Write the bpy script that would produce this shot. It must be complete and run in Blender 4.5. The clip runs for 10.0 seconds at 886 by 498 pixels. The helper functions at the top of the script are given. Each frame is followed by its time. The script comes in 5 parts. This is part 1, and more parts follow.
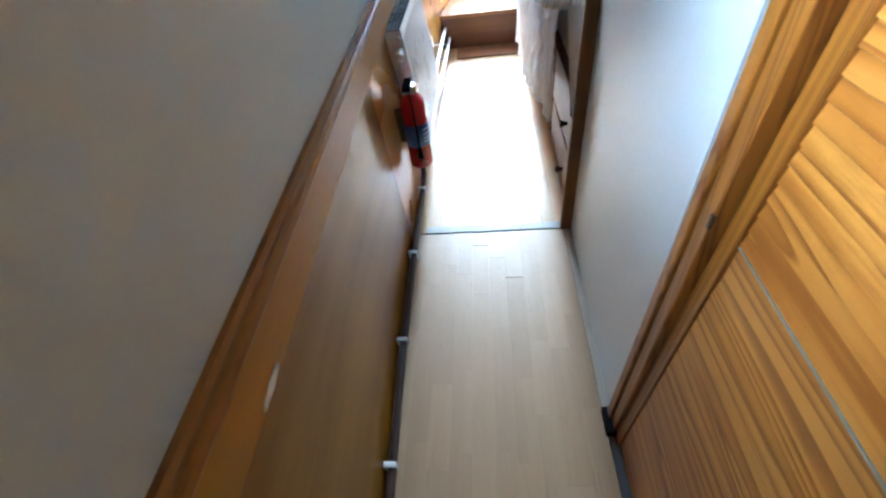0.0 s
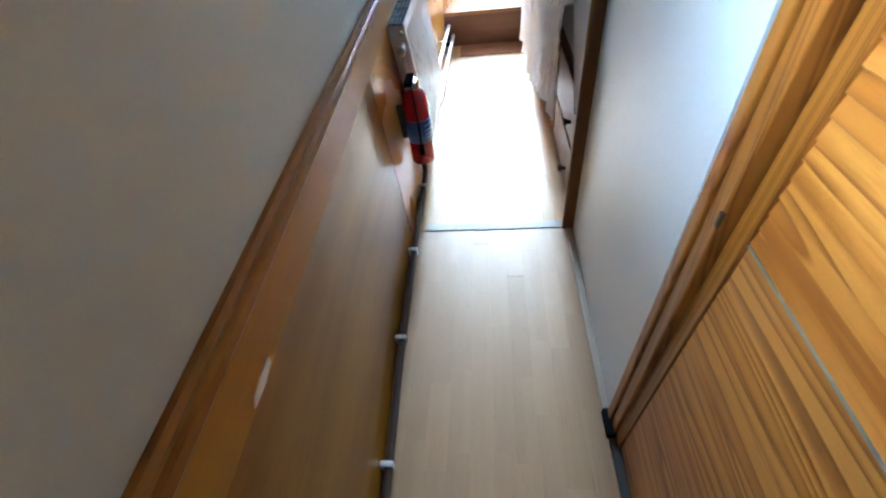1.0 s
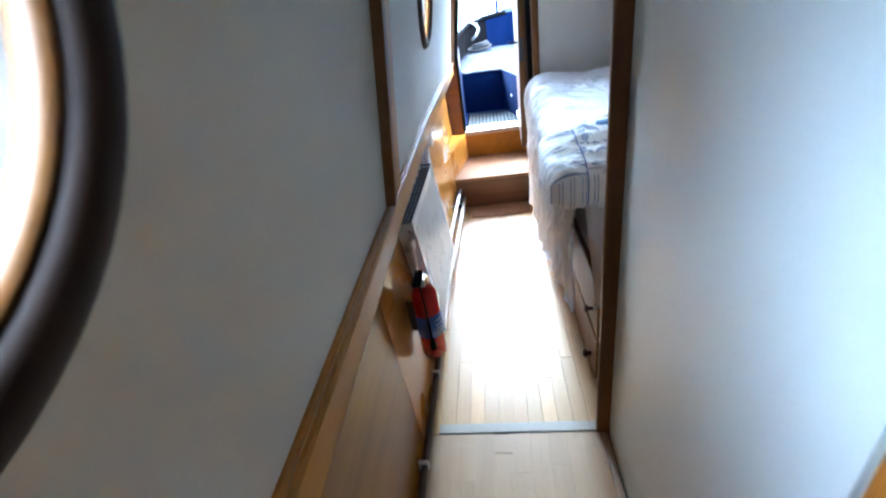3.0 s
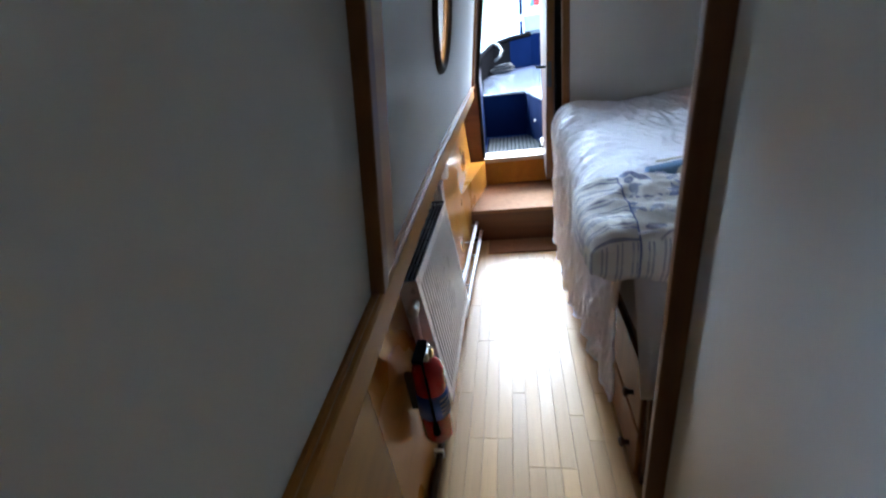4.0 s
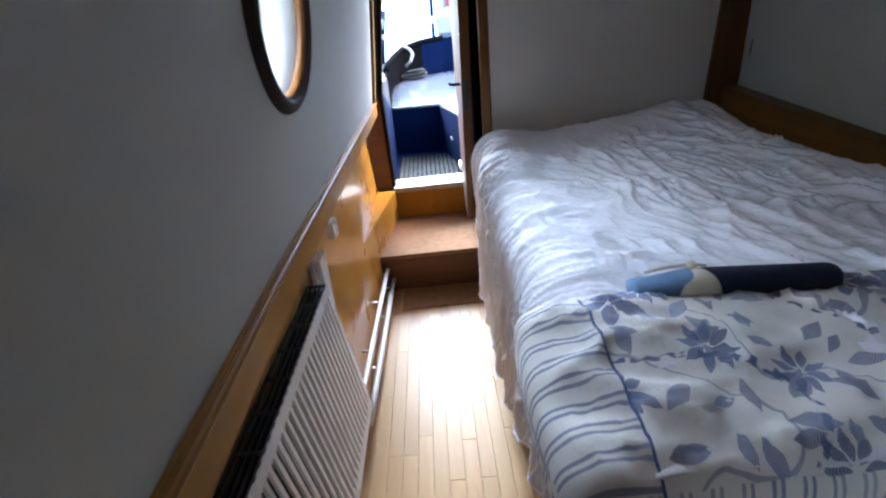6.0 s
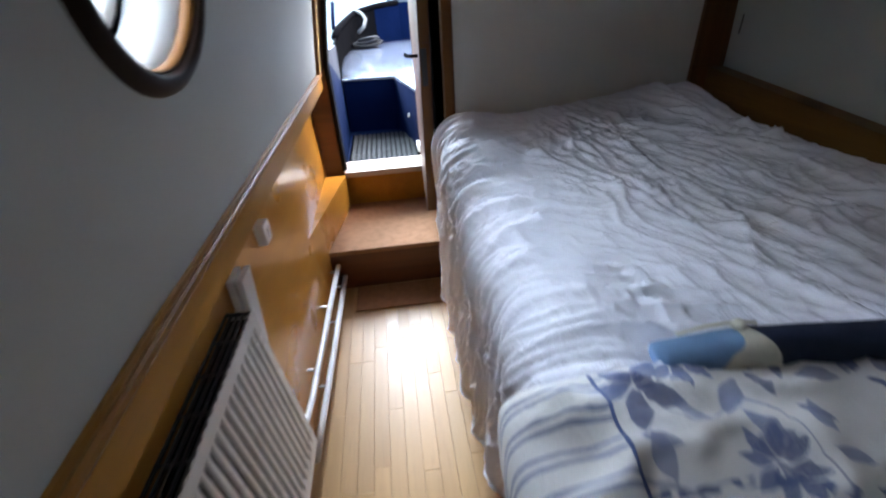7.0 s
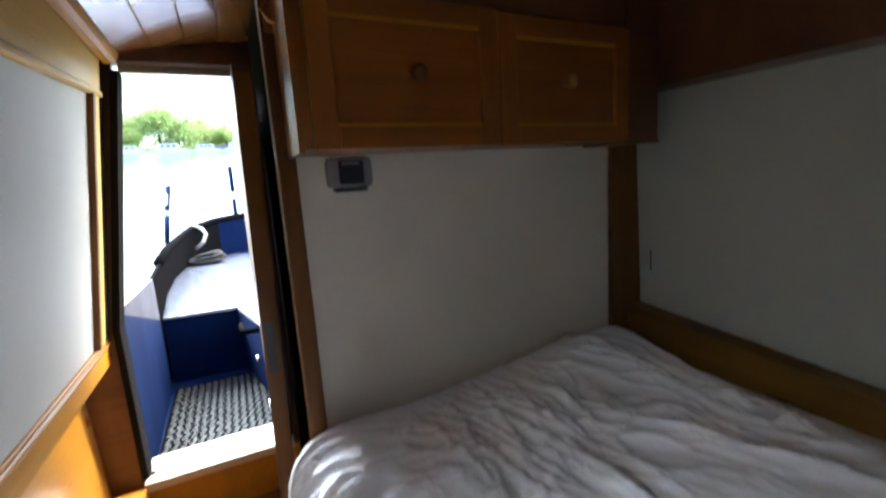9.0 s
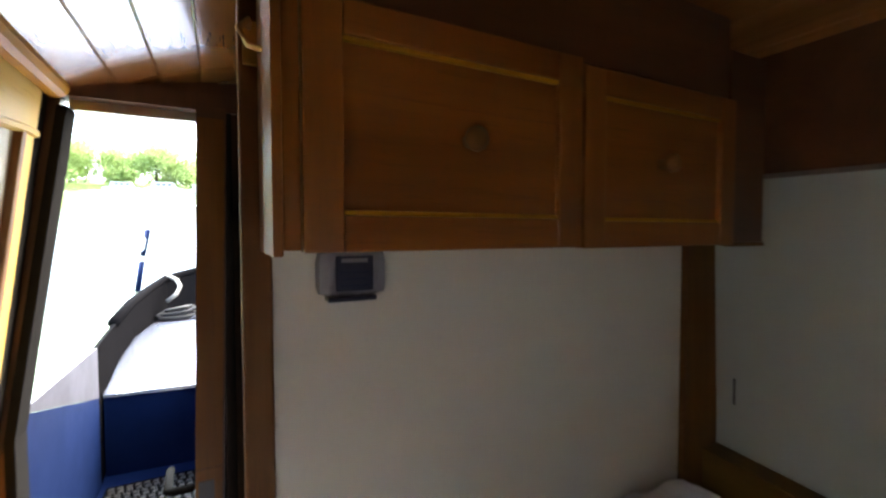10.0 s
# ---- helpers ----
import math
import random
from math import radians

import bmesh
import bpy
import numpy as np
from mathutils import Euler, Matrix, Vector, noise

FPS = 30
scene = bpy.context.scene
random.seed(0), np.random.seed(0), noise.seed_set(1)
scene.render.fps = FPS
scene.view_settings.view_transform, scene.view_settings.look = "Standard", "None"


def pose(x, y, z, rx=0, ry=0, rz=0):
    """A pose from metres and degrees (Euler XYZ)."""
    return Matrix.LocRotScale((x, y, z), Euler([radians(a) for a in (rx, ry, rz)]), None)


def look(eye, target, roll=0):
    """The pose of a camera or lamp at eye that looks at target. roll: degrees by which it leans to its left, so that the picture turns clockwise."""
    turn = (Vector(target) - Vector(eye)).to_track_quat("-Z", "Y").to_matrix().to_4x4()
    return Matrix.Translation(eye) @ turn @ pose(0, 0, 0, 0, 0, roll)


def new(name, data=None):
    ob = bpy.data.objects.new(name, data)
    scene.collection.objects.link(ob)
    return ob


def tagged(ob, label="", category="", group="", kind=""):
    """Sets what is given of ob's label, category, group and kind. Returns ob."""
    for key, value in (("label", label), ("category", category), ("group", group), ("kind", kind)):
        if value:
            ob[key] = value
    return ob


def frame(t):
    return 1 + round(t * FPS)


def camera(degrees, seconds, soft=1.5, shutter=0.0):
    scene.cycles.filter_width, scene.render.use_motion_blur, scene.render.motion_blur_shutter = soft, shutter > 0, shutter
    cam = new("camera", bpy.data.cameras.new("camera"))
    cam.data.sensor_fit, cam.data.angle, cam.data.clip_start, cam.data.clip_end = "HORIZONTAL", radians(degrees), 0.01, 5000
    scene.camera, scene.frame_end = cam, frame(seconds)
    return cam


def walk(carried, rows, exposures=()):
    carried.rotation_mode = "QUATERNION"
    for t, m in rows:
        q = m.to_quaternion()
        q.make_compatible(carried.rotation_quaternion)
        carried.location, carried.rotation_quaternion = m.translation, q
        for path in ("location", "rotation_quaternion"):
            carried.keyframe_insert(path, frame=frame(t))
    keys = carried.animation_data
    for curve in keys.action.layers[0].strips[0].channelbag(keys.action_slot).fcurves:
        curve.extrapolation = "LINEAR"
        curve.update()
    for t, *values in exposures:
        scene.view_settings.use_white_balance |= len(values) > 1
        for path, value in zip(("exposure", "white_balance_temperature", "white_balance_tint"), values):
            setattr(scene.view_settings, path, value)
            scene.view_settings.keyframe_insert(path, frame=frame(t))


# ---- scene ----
cam = camera(91.8, 10.0, soft=2.2, shutter=0.6)
PATH = [
    (0, (0.281, -1.368, 1.284), (0.049, 0.03, -0.128), -9.0),
    (0.5, (0.296, -1.36, 1.282), (0.138, 0.045, -0.132), -7.9),
    (1, (0.278, -1.361, 1.267), (0.045, 0.034, -0.146), -8.2),
    (1.5, (0.269, -1.341, 1.246), (-0.002, 0.001, -0.212), -7.0),
    (2, (0.258, -1.308, 1.238), (0.041, 0.005, -0.254), -1.1),
    (2.3, (0.263, -1.269, 1.248), (-0.017, 0.055, -0.224), -6.4),
    (2.5, (0.295, -1.218, 1.312), (-0.025, 0.274, 0.020), -7.9),
    (2.7, (0.298, -1.143, 1.366), (-0.071, 0.475, 0.250), -8.9),
    (3, (0.298, -1.07, 1.402), (0.012, 0.659, 0.44), -9.5),
    (4.5, (0.279, -0.577, 1.398), (-0.097, 1.177, 0.514), -7.9),
    (5, (0.33, -0.401, 1.404), (0.116, 1.374, 0.508), -6.1),
    (5.5, (0.337, -0.232, 1.42), (0.245, 1.56, 0.536), -6.4),
    (7, (0.355, 0.149, 1.388), (0.524, 1.845, 0.343), -3.6),
    (7.5, (0.395, 0.366, 1.384), (0.689, 2.092, 0.419), -4.4),
    (8, (0.439, 0.516, 1.397), (0.938, 2.161, 0.376), -4.8),
    (8.5, (0.439, 0.708, 1.458), (1.224, 2.43, 0.811), -4.8),
    (9, (0.464, 0.827, 1.519), (1.321, 2.605, 1.193), -3.8),
    (9.5, (0.508, 0.985, 1.571), (1.399, 2.771, 1.442), -2.0),
    (10, (0.538, 1.169, 1.606), (1.46, 2.942, 1.531), -0.1),
]

EXPOSURES = [
    (0.0, 5.36, 4950, 0), (2.5, 5.4, 5150, 2), (3.2, 4.65, 5200, 3), (4.5, 3.73, 5600, 8),
    (5.5, 3.82, 5700, 10), (7.0, 3.32, 6000, 11), (8.4, 3.27, 6350, 8), (9.2, 4.0, 6700, 8), (10.0, 4.2, 7200, 10),
]
walk(cam, [(t, look(eye, target, roll)) for t, eye, target, roll in PATH], EXPOSURES)

# ---- light: bright thin overcast over the canal ----
world = bpy.data.worlds.new("sky")
scene.world = world
world.use_nodes = True
sky = world.node_tree.nodes.new("ShaderNodeTexSky")
sky.sky_type, sky.sun_disc = "NISHITA", False
SUN_AZ, SUN_EL = radians(68), radians(48)
sky.sun_elevation, sky.sun_rotation = SUN_EL, SUN_AZ
sky.air_density, sky.dust_density = 1.0, 3.0
back = world.node_tree.nodes["Background"]
back.inputs["Strength"].default_value = 0.15
world.node_tree.links.new(sky.outputs[0], back.inputs["Color"])
sun = new("sun", bpy.data.lights.new("sun", "SUN"))
sun.data.energy, sun.data.angle, sun.data.color = 0.2, radians(12), (1.0, 0.95, 0.88)
sun.matrix_world = look((math.sin(SUN_AZ) * math.cos(SUN_EL) * 50, math.cos(SUN_AZ) * math.cos(SUN_EL) * 50, math.sin(SUN_EL) * 50), (0, 0, 0))


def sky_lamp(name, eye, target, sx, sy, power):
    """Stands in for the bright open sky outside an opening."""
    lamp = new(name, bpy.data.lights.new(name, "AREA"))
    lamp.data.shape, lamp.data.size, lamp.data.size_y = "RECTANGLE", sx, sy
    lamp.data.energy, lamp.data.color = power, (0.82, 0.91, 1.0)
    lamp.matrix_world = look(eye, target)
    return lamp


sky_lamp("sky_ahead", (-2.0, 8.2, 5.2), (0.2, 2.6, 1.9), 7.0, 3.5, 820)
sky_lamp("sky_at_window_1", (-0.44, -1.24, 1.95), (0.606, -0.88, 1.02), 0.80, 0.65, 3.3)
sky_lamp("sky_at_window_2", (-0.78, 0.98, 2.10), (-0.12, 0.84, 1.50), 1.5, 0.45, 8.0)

# ---- materials ----
def shader(name, colour=(0.5, 0.5, 0.5), rough=0.5, metal=0.0, coat=0.0):
    mat = bpy.data.materials.new(name)
    mat.use_nodes = True
    b = mat.node_tree.nodes["Principled BSDF"]
    b.inputs["Base Color"].default_value = (*colour, 1)
    b.inputs["Roughness"].default_value = rough
    b.inputs["Metallic"].default_value = metal
    b.inputs["Coat Weight"].default_value = coat
    b.inputs["Coat Roughness"].default_value = 0.12
    return mat, mat.node_tree.nodes, mat.node_tree.links, b


def coords(n, l, scale=(1, 1, 1), vary=False, turn=(0, 0, 0)):
    """Object coordinates, stretched; vary shifts them from piece to piece."""
    c = n.new("ShaderNodeTexCoord").outputs["Object"]
    if vary:
        r = n.new("ShaderNodeObjectInfo").outputs["Random"]
        v = n.new("ShaderNodeVectorMath")
        v.operation = "MULTIPLY_ADD"
        l.new(r, v.inputs[0])
        v.inputs[1].default_value = (37.0, 53.0, 71.0)
        l.new(c, v.inputs[2])
        c = v.outputs[0]
    m = n.new("ShaderNodeMapping")
    m.inputs["Scale"].default_value = scale
    m.inputs["Rotation"].default_value = [radians(a) for a in turn]
    l.new(c, m.inputs["Vector"])
    return m.outputs[0]


def noise_tex(n, l, vec, scale, detail=4.0, rough=0.55, distort=0.0):
    t = n.new("ShaderNodeTexNoise")
    t.inputs["Scale"].default_value = scale
    t.inputs["Detail"].default_value = detail
    t.inputs["Roughness"].default_value = rough
    t.inputs["Distortion"].default_value = distort
    l.new(vec, t.inputs["Vector"])
    return t.outputs["Fac"]


def ramp(n, l, fac, stops):
    r = n.new("ShaderNodeValToRGB")
    while len(r.color_ramp.elements) < len(stops):
        r.color_ramp.elements.new(0.5)
    for e, (p, c) in zip(r.color_ramp.elements, stops):
        e.position, e.color = p, (*c, 1)
    l.new(fac, r.inputs["Fac"])
    return r.outputs["Color"]


def blend(n, l, a, b, fac, mode="MIX"):
    m = n.new("ShaderNodeMix")
    m.data_type, m.blend_type = "RGBA", mode
    for socket, v in ((m.inputs["A"], a), (m.inputs["B"], b)):
        if isinstance(v, tuple):
            socket.default_value = (*v, 1)
        else:
            l.new(v, socket)
    f = m.inputs["Factor"]
    if isinstance(fac, float):
        f.default_value = fac
    else:
        l.new(fac, f)
    return m.outputs["Result"]


def bump(n, l, b, height, strength=0.2, distance=0.002):
    k = n.new("ShaderNodeBump")
    k.inputs["Strength"].default_value = strength
    k.inputs["Distance"].default_value = distance
    l.new(height, k.inputs["Height"])
    l.new(k.outputs[0], b.inputs["Normal"])


def span(n, l, value, a0, a1, b0, b1):
    m = n.new("ShaderNodeMapRange")
    for i, v in enumerate((a0, a1, b0, b1)):
        m.inputs[i + 1].default_value = v
    l.new(value, m.inputs[0])
    return m.outputs[0]


def wood(name, light, dark, axis="y", figure=9.0, rough=0.38, coat=0.25, vary=False, bands=0.0, tone=0.25, knots=False, shades=(0.82, 1.14), spec=0.5):
    mat, n, l, b = shader(name, light, rough, 0, coat)
    b.inputs["Specular IOR Level"].default_value = spec
    stretch = {"x": (0.06, 1, 1), "y": (1, 0.06, 1), "z": (1, 1, 0.06)}[axis]
    c = coords(n, l, stretch, vary)
    plain = coords(n, l, (1, 1, 1), vary)
    grain = noise_tex(n, l, c, figure, 5, 0.6, 0.7)
    fine = noise_tex(n, l, c, 160, 3, 0.6)
    col = ramp(n, l, grain, [(0.32, dark), (0.5, tuple((p + q) / 2 for p, q in zip(light, dark))), (0.66, light)])
    if bands:
        w = n.new("ShaderNodeTexWave")
        w.wave_type, w.bands_direction = "RINGS", {"x": "X", "y": "Y", "z": "Z"}[axis]
        w.inputs["Scale"].default_value = bands
        w.inputs["Distortion"].default_value = 7.0
        w.inputs["Detail"].default_value = 3.0
        w.inputs["Detail Scale"].default_value = 0.9
        l.new(c, w.inputs["Vector"])
        rings = ramp(n, l, w.outputs["Fac"], [(0.0, light), (0.45, light), (0.9, dark), (1.0, light)])
        col = blend(n, l, col, rings, 0.7)
    if knots:
        v = n.new("ShaderNodeTexVoronoi")
        v.inputs["Scale"].default_value = 3.2
        l.new(coords(n, l, (1.0, 0.45, 1.0), vary), v.inputs["Vector"])
        col = blend(n, l, col, tuple(q * 0.4 for q in dark), ramp(n, l, v.outputs["Distance"], [(0.03, (1, 1, 1)), (0.07, (0, 0, 0))]))
    big = noise_tex(n, l, plain, 2.3, 2)
    col = blend(n, l, col, dark, span(n, l, big, 0.35, 0.75, 0.0, tone))
    col = blend(n, l, col, tuple(0.55 * q for q in dark), span(n, l, fine, 0.58, 0.8, 0.0, 0.5))
    if vary:
        r = n.new("ShaderNodeObjectInfo").outputs["Random"]
        h = n.new("ShaderNodeHueSaturation")
        l.new(col, h.inputs["Color"])
        l.new(span(n, l, r, 0, 1, *shades), h.inputs["Value"])
        col = h.outputs[0]
    l.new(col, b.inputs["Base Color"])
    l.new(span(n, l, big, 0.3, 0.7, rough - 0.06, rough + 0.08), b.inputs["Roughness"])
    bump(n, l, b, fine, 0.12, 0.001)
    return mat


def pine(name, light, mid, dark):
    """Bold cathedral figure of flat-sawn pine, running along y, shifted a little from piece to piece."""
    mat, n, l, b = shader(name, light, 0.32, 0, 0.35)
    c = n.new("ShaderNodeTexCoord").outputs["Object"]
    r = n.new("ShaderNodeObjectInfo").outputs["Random"]
    v = n.new("ShaderNodeVectorMath")
    v.operation = "MULTIPLY_ADD"
    l.new(r, v.inputs[0])
    v.inputs[1].default_value = (0.02, 0.5, 0.02)
    l.new(c, v.inputs[2])
    m = n.new("ShaderNodeMapping")
    m.inputs["Scale"].default_value = (1.0, 0.06, 1.0)
    l.new(v.outputs[0], m.inputs["Vector"])
    field = noise_tex(n, l, m.outputs[0], 7.5, 2.0, 0.45, 0.35)
    k = n.new("ShaderNodeMath")
    k.operation = "MULTIPLY"
    l.new(field, k.inputs[0])
    k.inputs[1].default_value = 13.0
    f = n.new("ShaderNodeMath")
    f.operation = "FRACT"
    l.new(k.outputs[0], f.inputs[0])
    col = ramp(n, l, f.outputs[0], [(0.0, light), (0.35, light), (0.70, mid), (0.93, tuple(0.3 * p + 0.7 * q for p, q in zip(mid, dark))), (1.0, light)])
    patch = noise_tex(n, l, m.outputs[0], 4.0, 3)
    col = blend(n, l, col, tuple(0.5 * p + 0.5 * q for p, q in zip(mid, dark)), span(n, l, patch, 0.48, 0.68, 0.0, 0.5))
    streak = noise_tex(n, l, m.outputs[0], 110, 4, 0.65, 0.3)
    col = blend(n, l, col, dark, span(n, l, streak, 0.5, 0.75, 0.0, 0.42))
    l.new(col, b.inputs["Base Color"])
    l.new(span(n, l, patch, 0.3, 0.7, 0.26, 0.4), b.inputs["Roughness"])
    bump(n, l, b, streak, 0.1, 0.001)
    return mat


def paint(name, colour, rough=0.5, mottling=0.06, scale=7.0, coat=0.0, metal=0.0, relief=0.05, sheen=0.06, spec=0.5):
    """Painted or moulded surface with faint stains and orange-peel."""
    mat, n, l, b = shader(name, colour, rough, metal, coat)
    b.inputs["Specular IOR Level"].default_value = spec
    c = coords(n, l)
    big, small = noise_tex(n, l, c, scale, 5), noise_tex(n, l, c, 220, 3)
    col = blend(n, l, colour, tuple(q * (1 - 2.5 * mottling) for q in colour), span(n, l, big, 0.4, 0.8, 0, 1))
    l.new(col, b.inputs["Base Color"])
    l.new(span(n, l, big, 0.3, 0.7, max(0.02, rough - sheen), min(1, rough + sheen)), b.inputs["Roughness"])
    bump(n, l, b, small, relief, 0.001)
    return mat


WALL = paint("warm_grey_vinyl_lining", (0.455, 0.478, 0.445), 0.6, 0.015, 3.0, sheen=0.015, spec=0.2)
CREAM = paint("cream_bulkhead_lining", (0.64, 0.61, 0.55), 0.5, 0.02, 3.0, sheen=0.015)
PALE = paint("pale_satin_partition", (0.66, 0.695, 0.70), 0.33, 0.012, 2.0, sheen=0.01)
GOLD = wood("golden_satin_trim", (0.62, 0.42, 0.09), (0.54, 0.34, 0.06), "y", 6, 0.6, 0.0)
OAK = wood("golden_varnished_oak", (0.46, 0.208, 0.006), (0.34, 0.140, 0.003), "y", 7, 0.46, 0.0, spec=0.3)
OAK_GLOSS = wood("glossy_golden_oak_ply", (0.325, 0.152, 0.011), (0.235, 0.102, 0.006), "y", 6, 0.22, 0.0, spec=0.35)
PLY = wood("honey_veneered_ply", (0.54, 0.26, 0.036), (0.43, 0.19, 0.022), "y", 5, 0.3, 0.4)
TRIM = wood("brown_varnished_moulding", (0.35, 0.155, 0.012), (0.22, 0.085, 0.007), "y", 9, 0.45, 0.0, spec=0.3)
POST = wood("dark_stained_post", (0.20, 0.082, 0.013), (0.10, 0.036, 0.006), "z", 9, 0.5, 0.0, spec=0.3)
CASING = wood("pine_casing", (0.38, 0.140, 0.014), (0.14, 0.040, 0.005), "z", 10, 0.36, 0.15, bands=20)
RAILWOOD = wood("dark_brown_rail", (0.21, 0.100, 0.012), (0.12, 0.052, 0.006), "y", 9, 0.5, 0.0, spec=0.3)
PINE = pine("amber_varnished_pine", (0.57, 0.240, 0.036), (0.42, 0.150, 0.016), (0.19, 0.050, 0.006))
CAB = wood("cabinet_oak", (0.30, 0.092, 0.008), (0.16, 0.044, 0.004), "x", 8, 0.36, 0.2)
CAB_V = wood("cabinet_oak_upright", (0.30, 0.098, 0.010), (0.17, 0.050, 0.005), "z", 8, 0.36, 0.3)
CEIL = wood("varnished_pine_ceiling", (0.31, 0.130, 0.036), (0.18, 0.066, 0.015), "y", 9, 0.2, 1.0, bands=4, knots=True)
STRIP = wood("oak_strip_floor", (0.48, 0.285, 0.105), (0.37, 0.20, 0.065), "y", 9, 0.44, 0.0, vary=True, shades=(0.86, 1.10))
LAMINATE = wood("pale_laminate", (0.355, 0.222, 0.112), (0.30, 0.180, 0.086), "y", 9, 0.5, 0.0, vary=True, tone=0.06, shades=(0.93, 1.03))
DARKWOOD = wood("dark_red_wood", (0.15, 0.05, 0.014), (0.08, 0.025, 0.008), "x", 9, 0.4, 0.2)
LEAF = wood("dark_door_wood", (0.10, 0.04, 0.018), (0.05, 0.018, 0.009), "z", 9, 0.5, 0.05)
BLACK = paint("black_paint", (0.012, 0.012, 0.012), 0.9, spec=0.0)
SILL = paint("pale_sill", (0.48, 0.40, 0.30), 0.55)
CARPET = paint("tan_carpet", (0.25, 0.12, 0.05), 0.95, 0.1, 30, relief=0.8)
ENAMEL = paint("white_enamel", (0.74, 0.73, 0.70), 0.3, 0.03)
GRILLE = paint("dark_grille", (0.05, 0.05, 0.05), 0.5)
PIPE = paint("brown_pipe", (0.055, 0.03, 0.022), 0.35)
CLIP = paint("white_plastic_clip", (0.78, 0.78, 0.76), 0.35)
STEEL = paint("dull_steel", (0.55, 0.55, 0.53), 0.3, metal=1.0)
BRASS = paint("brass", (0.62, 0.44, 0.18), 0.3, metal=1.0)
ALU = paint("brushed_strip", (0.31, 0.26, 0.20), 0.6)
RED = paint("red_enamel", (0.46, 0.008, 0.010), 0.25, 0.04, coat=0.5)
LABEL = paint("blue_label", (0.07, 0.16, 0.50), 0.4)
WHITE = paint("white_print", (0.78, 0.78, 0.78), 0.5)
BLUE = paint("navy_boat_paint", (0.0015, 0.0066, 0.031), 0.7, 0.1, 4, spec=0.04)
# blue deck paint, its base lightened to carry part of the sky's reflection
DECK_TOP = paint("glossy_deck_paint_sky_lightened", (0.105, 0.12, 0.155), 0.14, 0.1, 5, coat=1.0)
LILAC = paint("lilac_grey_panel", (0.024, 0.025, 0.036), 0.7, 0.08, 5, spec=0.2)
DECK = paint("pale_grey_deck_paint", (0.10, 0.11, 0.125), 0.5, 0.06, 5)
RUBBER = paint("black_rubber", (0.004, 0.004, 0.0045), 0.95, spec=0.0)
RIB = paint("grey_rubber_rib", (0.022, 0.024, 0.024), 0.7, spec=0.2)
ROPE = paint("grey_rope", (0.008, 0.008, 0.009), 0.95, 0.2, 40, relief=0.6)
ROPE_END = paint("pale_worn_rope", (0.11, 0.11, 0.105), 0.9, 0.2, 40, relief=0.6)
RING = wood("black_brown_ring", (0.022, 0.010, 0.006), (0.012, 0.006, 0.004), "z", 9, 0.6, 0.0, spec=0.15)
RAIL = paint("white_rail_paint", (0.34, 0.35, 0.37), 0.35)
SMOKE = paint("clear_plastic_body", (0.25, 0.25, 0.28), 0.2)
SCREEN = paint("dark_blue_face", (0.008, 0.010, 0.035), 0.3)
NAVY = paint("navy_canvas", (0.011, 0.018, 0.048), 0.8, 0.1, 20, relief=0.5)
SKYBLUE = paint("light_blue_canvas", (0.16, 0.27, 0.46), 0.8, 0.1, 20, relief=0.5)
PATCH = paint("cream_patch", (0.66, 0.62, 0.50), 0.8, 0.1, 30)


def glass(name):
    mat, n, l, b = shader(name, (1, 1, 1), 0.02)
    b.inputs["Transmission Weight"].default_value = 1.0
    b.inputs["IOR"].default_value = 1.45
    return mat


GLASS = glass("porthole_glass")


def cloth(name, colour, weave=700.0, crease=0.6):
    mat, n, l, b = shader(name, colour, 0.85)
    b.inputs["Sheen Weight"].default_value = 0.15
    c = coords(n, l)
    w = noise_tex(n, l, c, weave, 2)
    k = noise_tex(n, l, coords(n, l, (1.0, 0.35, 1.0), turn=(0, 0, 35)), 22, 6, 0.6, 1.5)
    add = n.new("ShaderNodeMath")
    add.operation = "MULTIPLY_ADD"
    l.new(w, add.inputs[0])
    add.inputs[1].default_value = 0.15
    l.new(k, add.inputs[2])
    bump(n, l, b, add.outputs[0], crease, 0.012)
    return mat, n, l, b




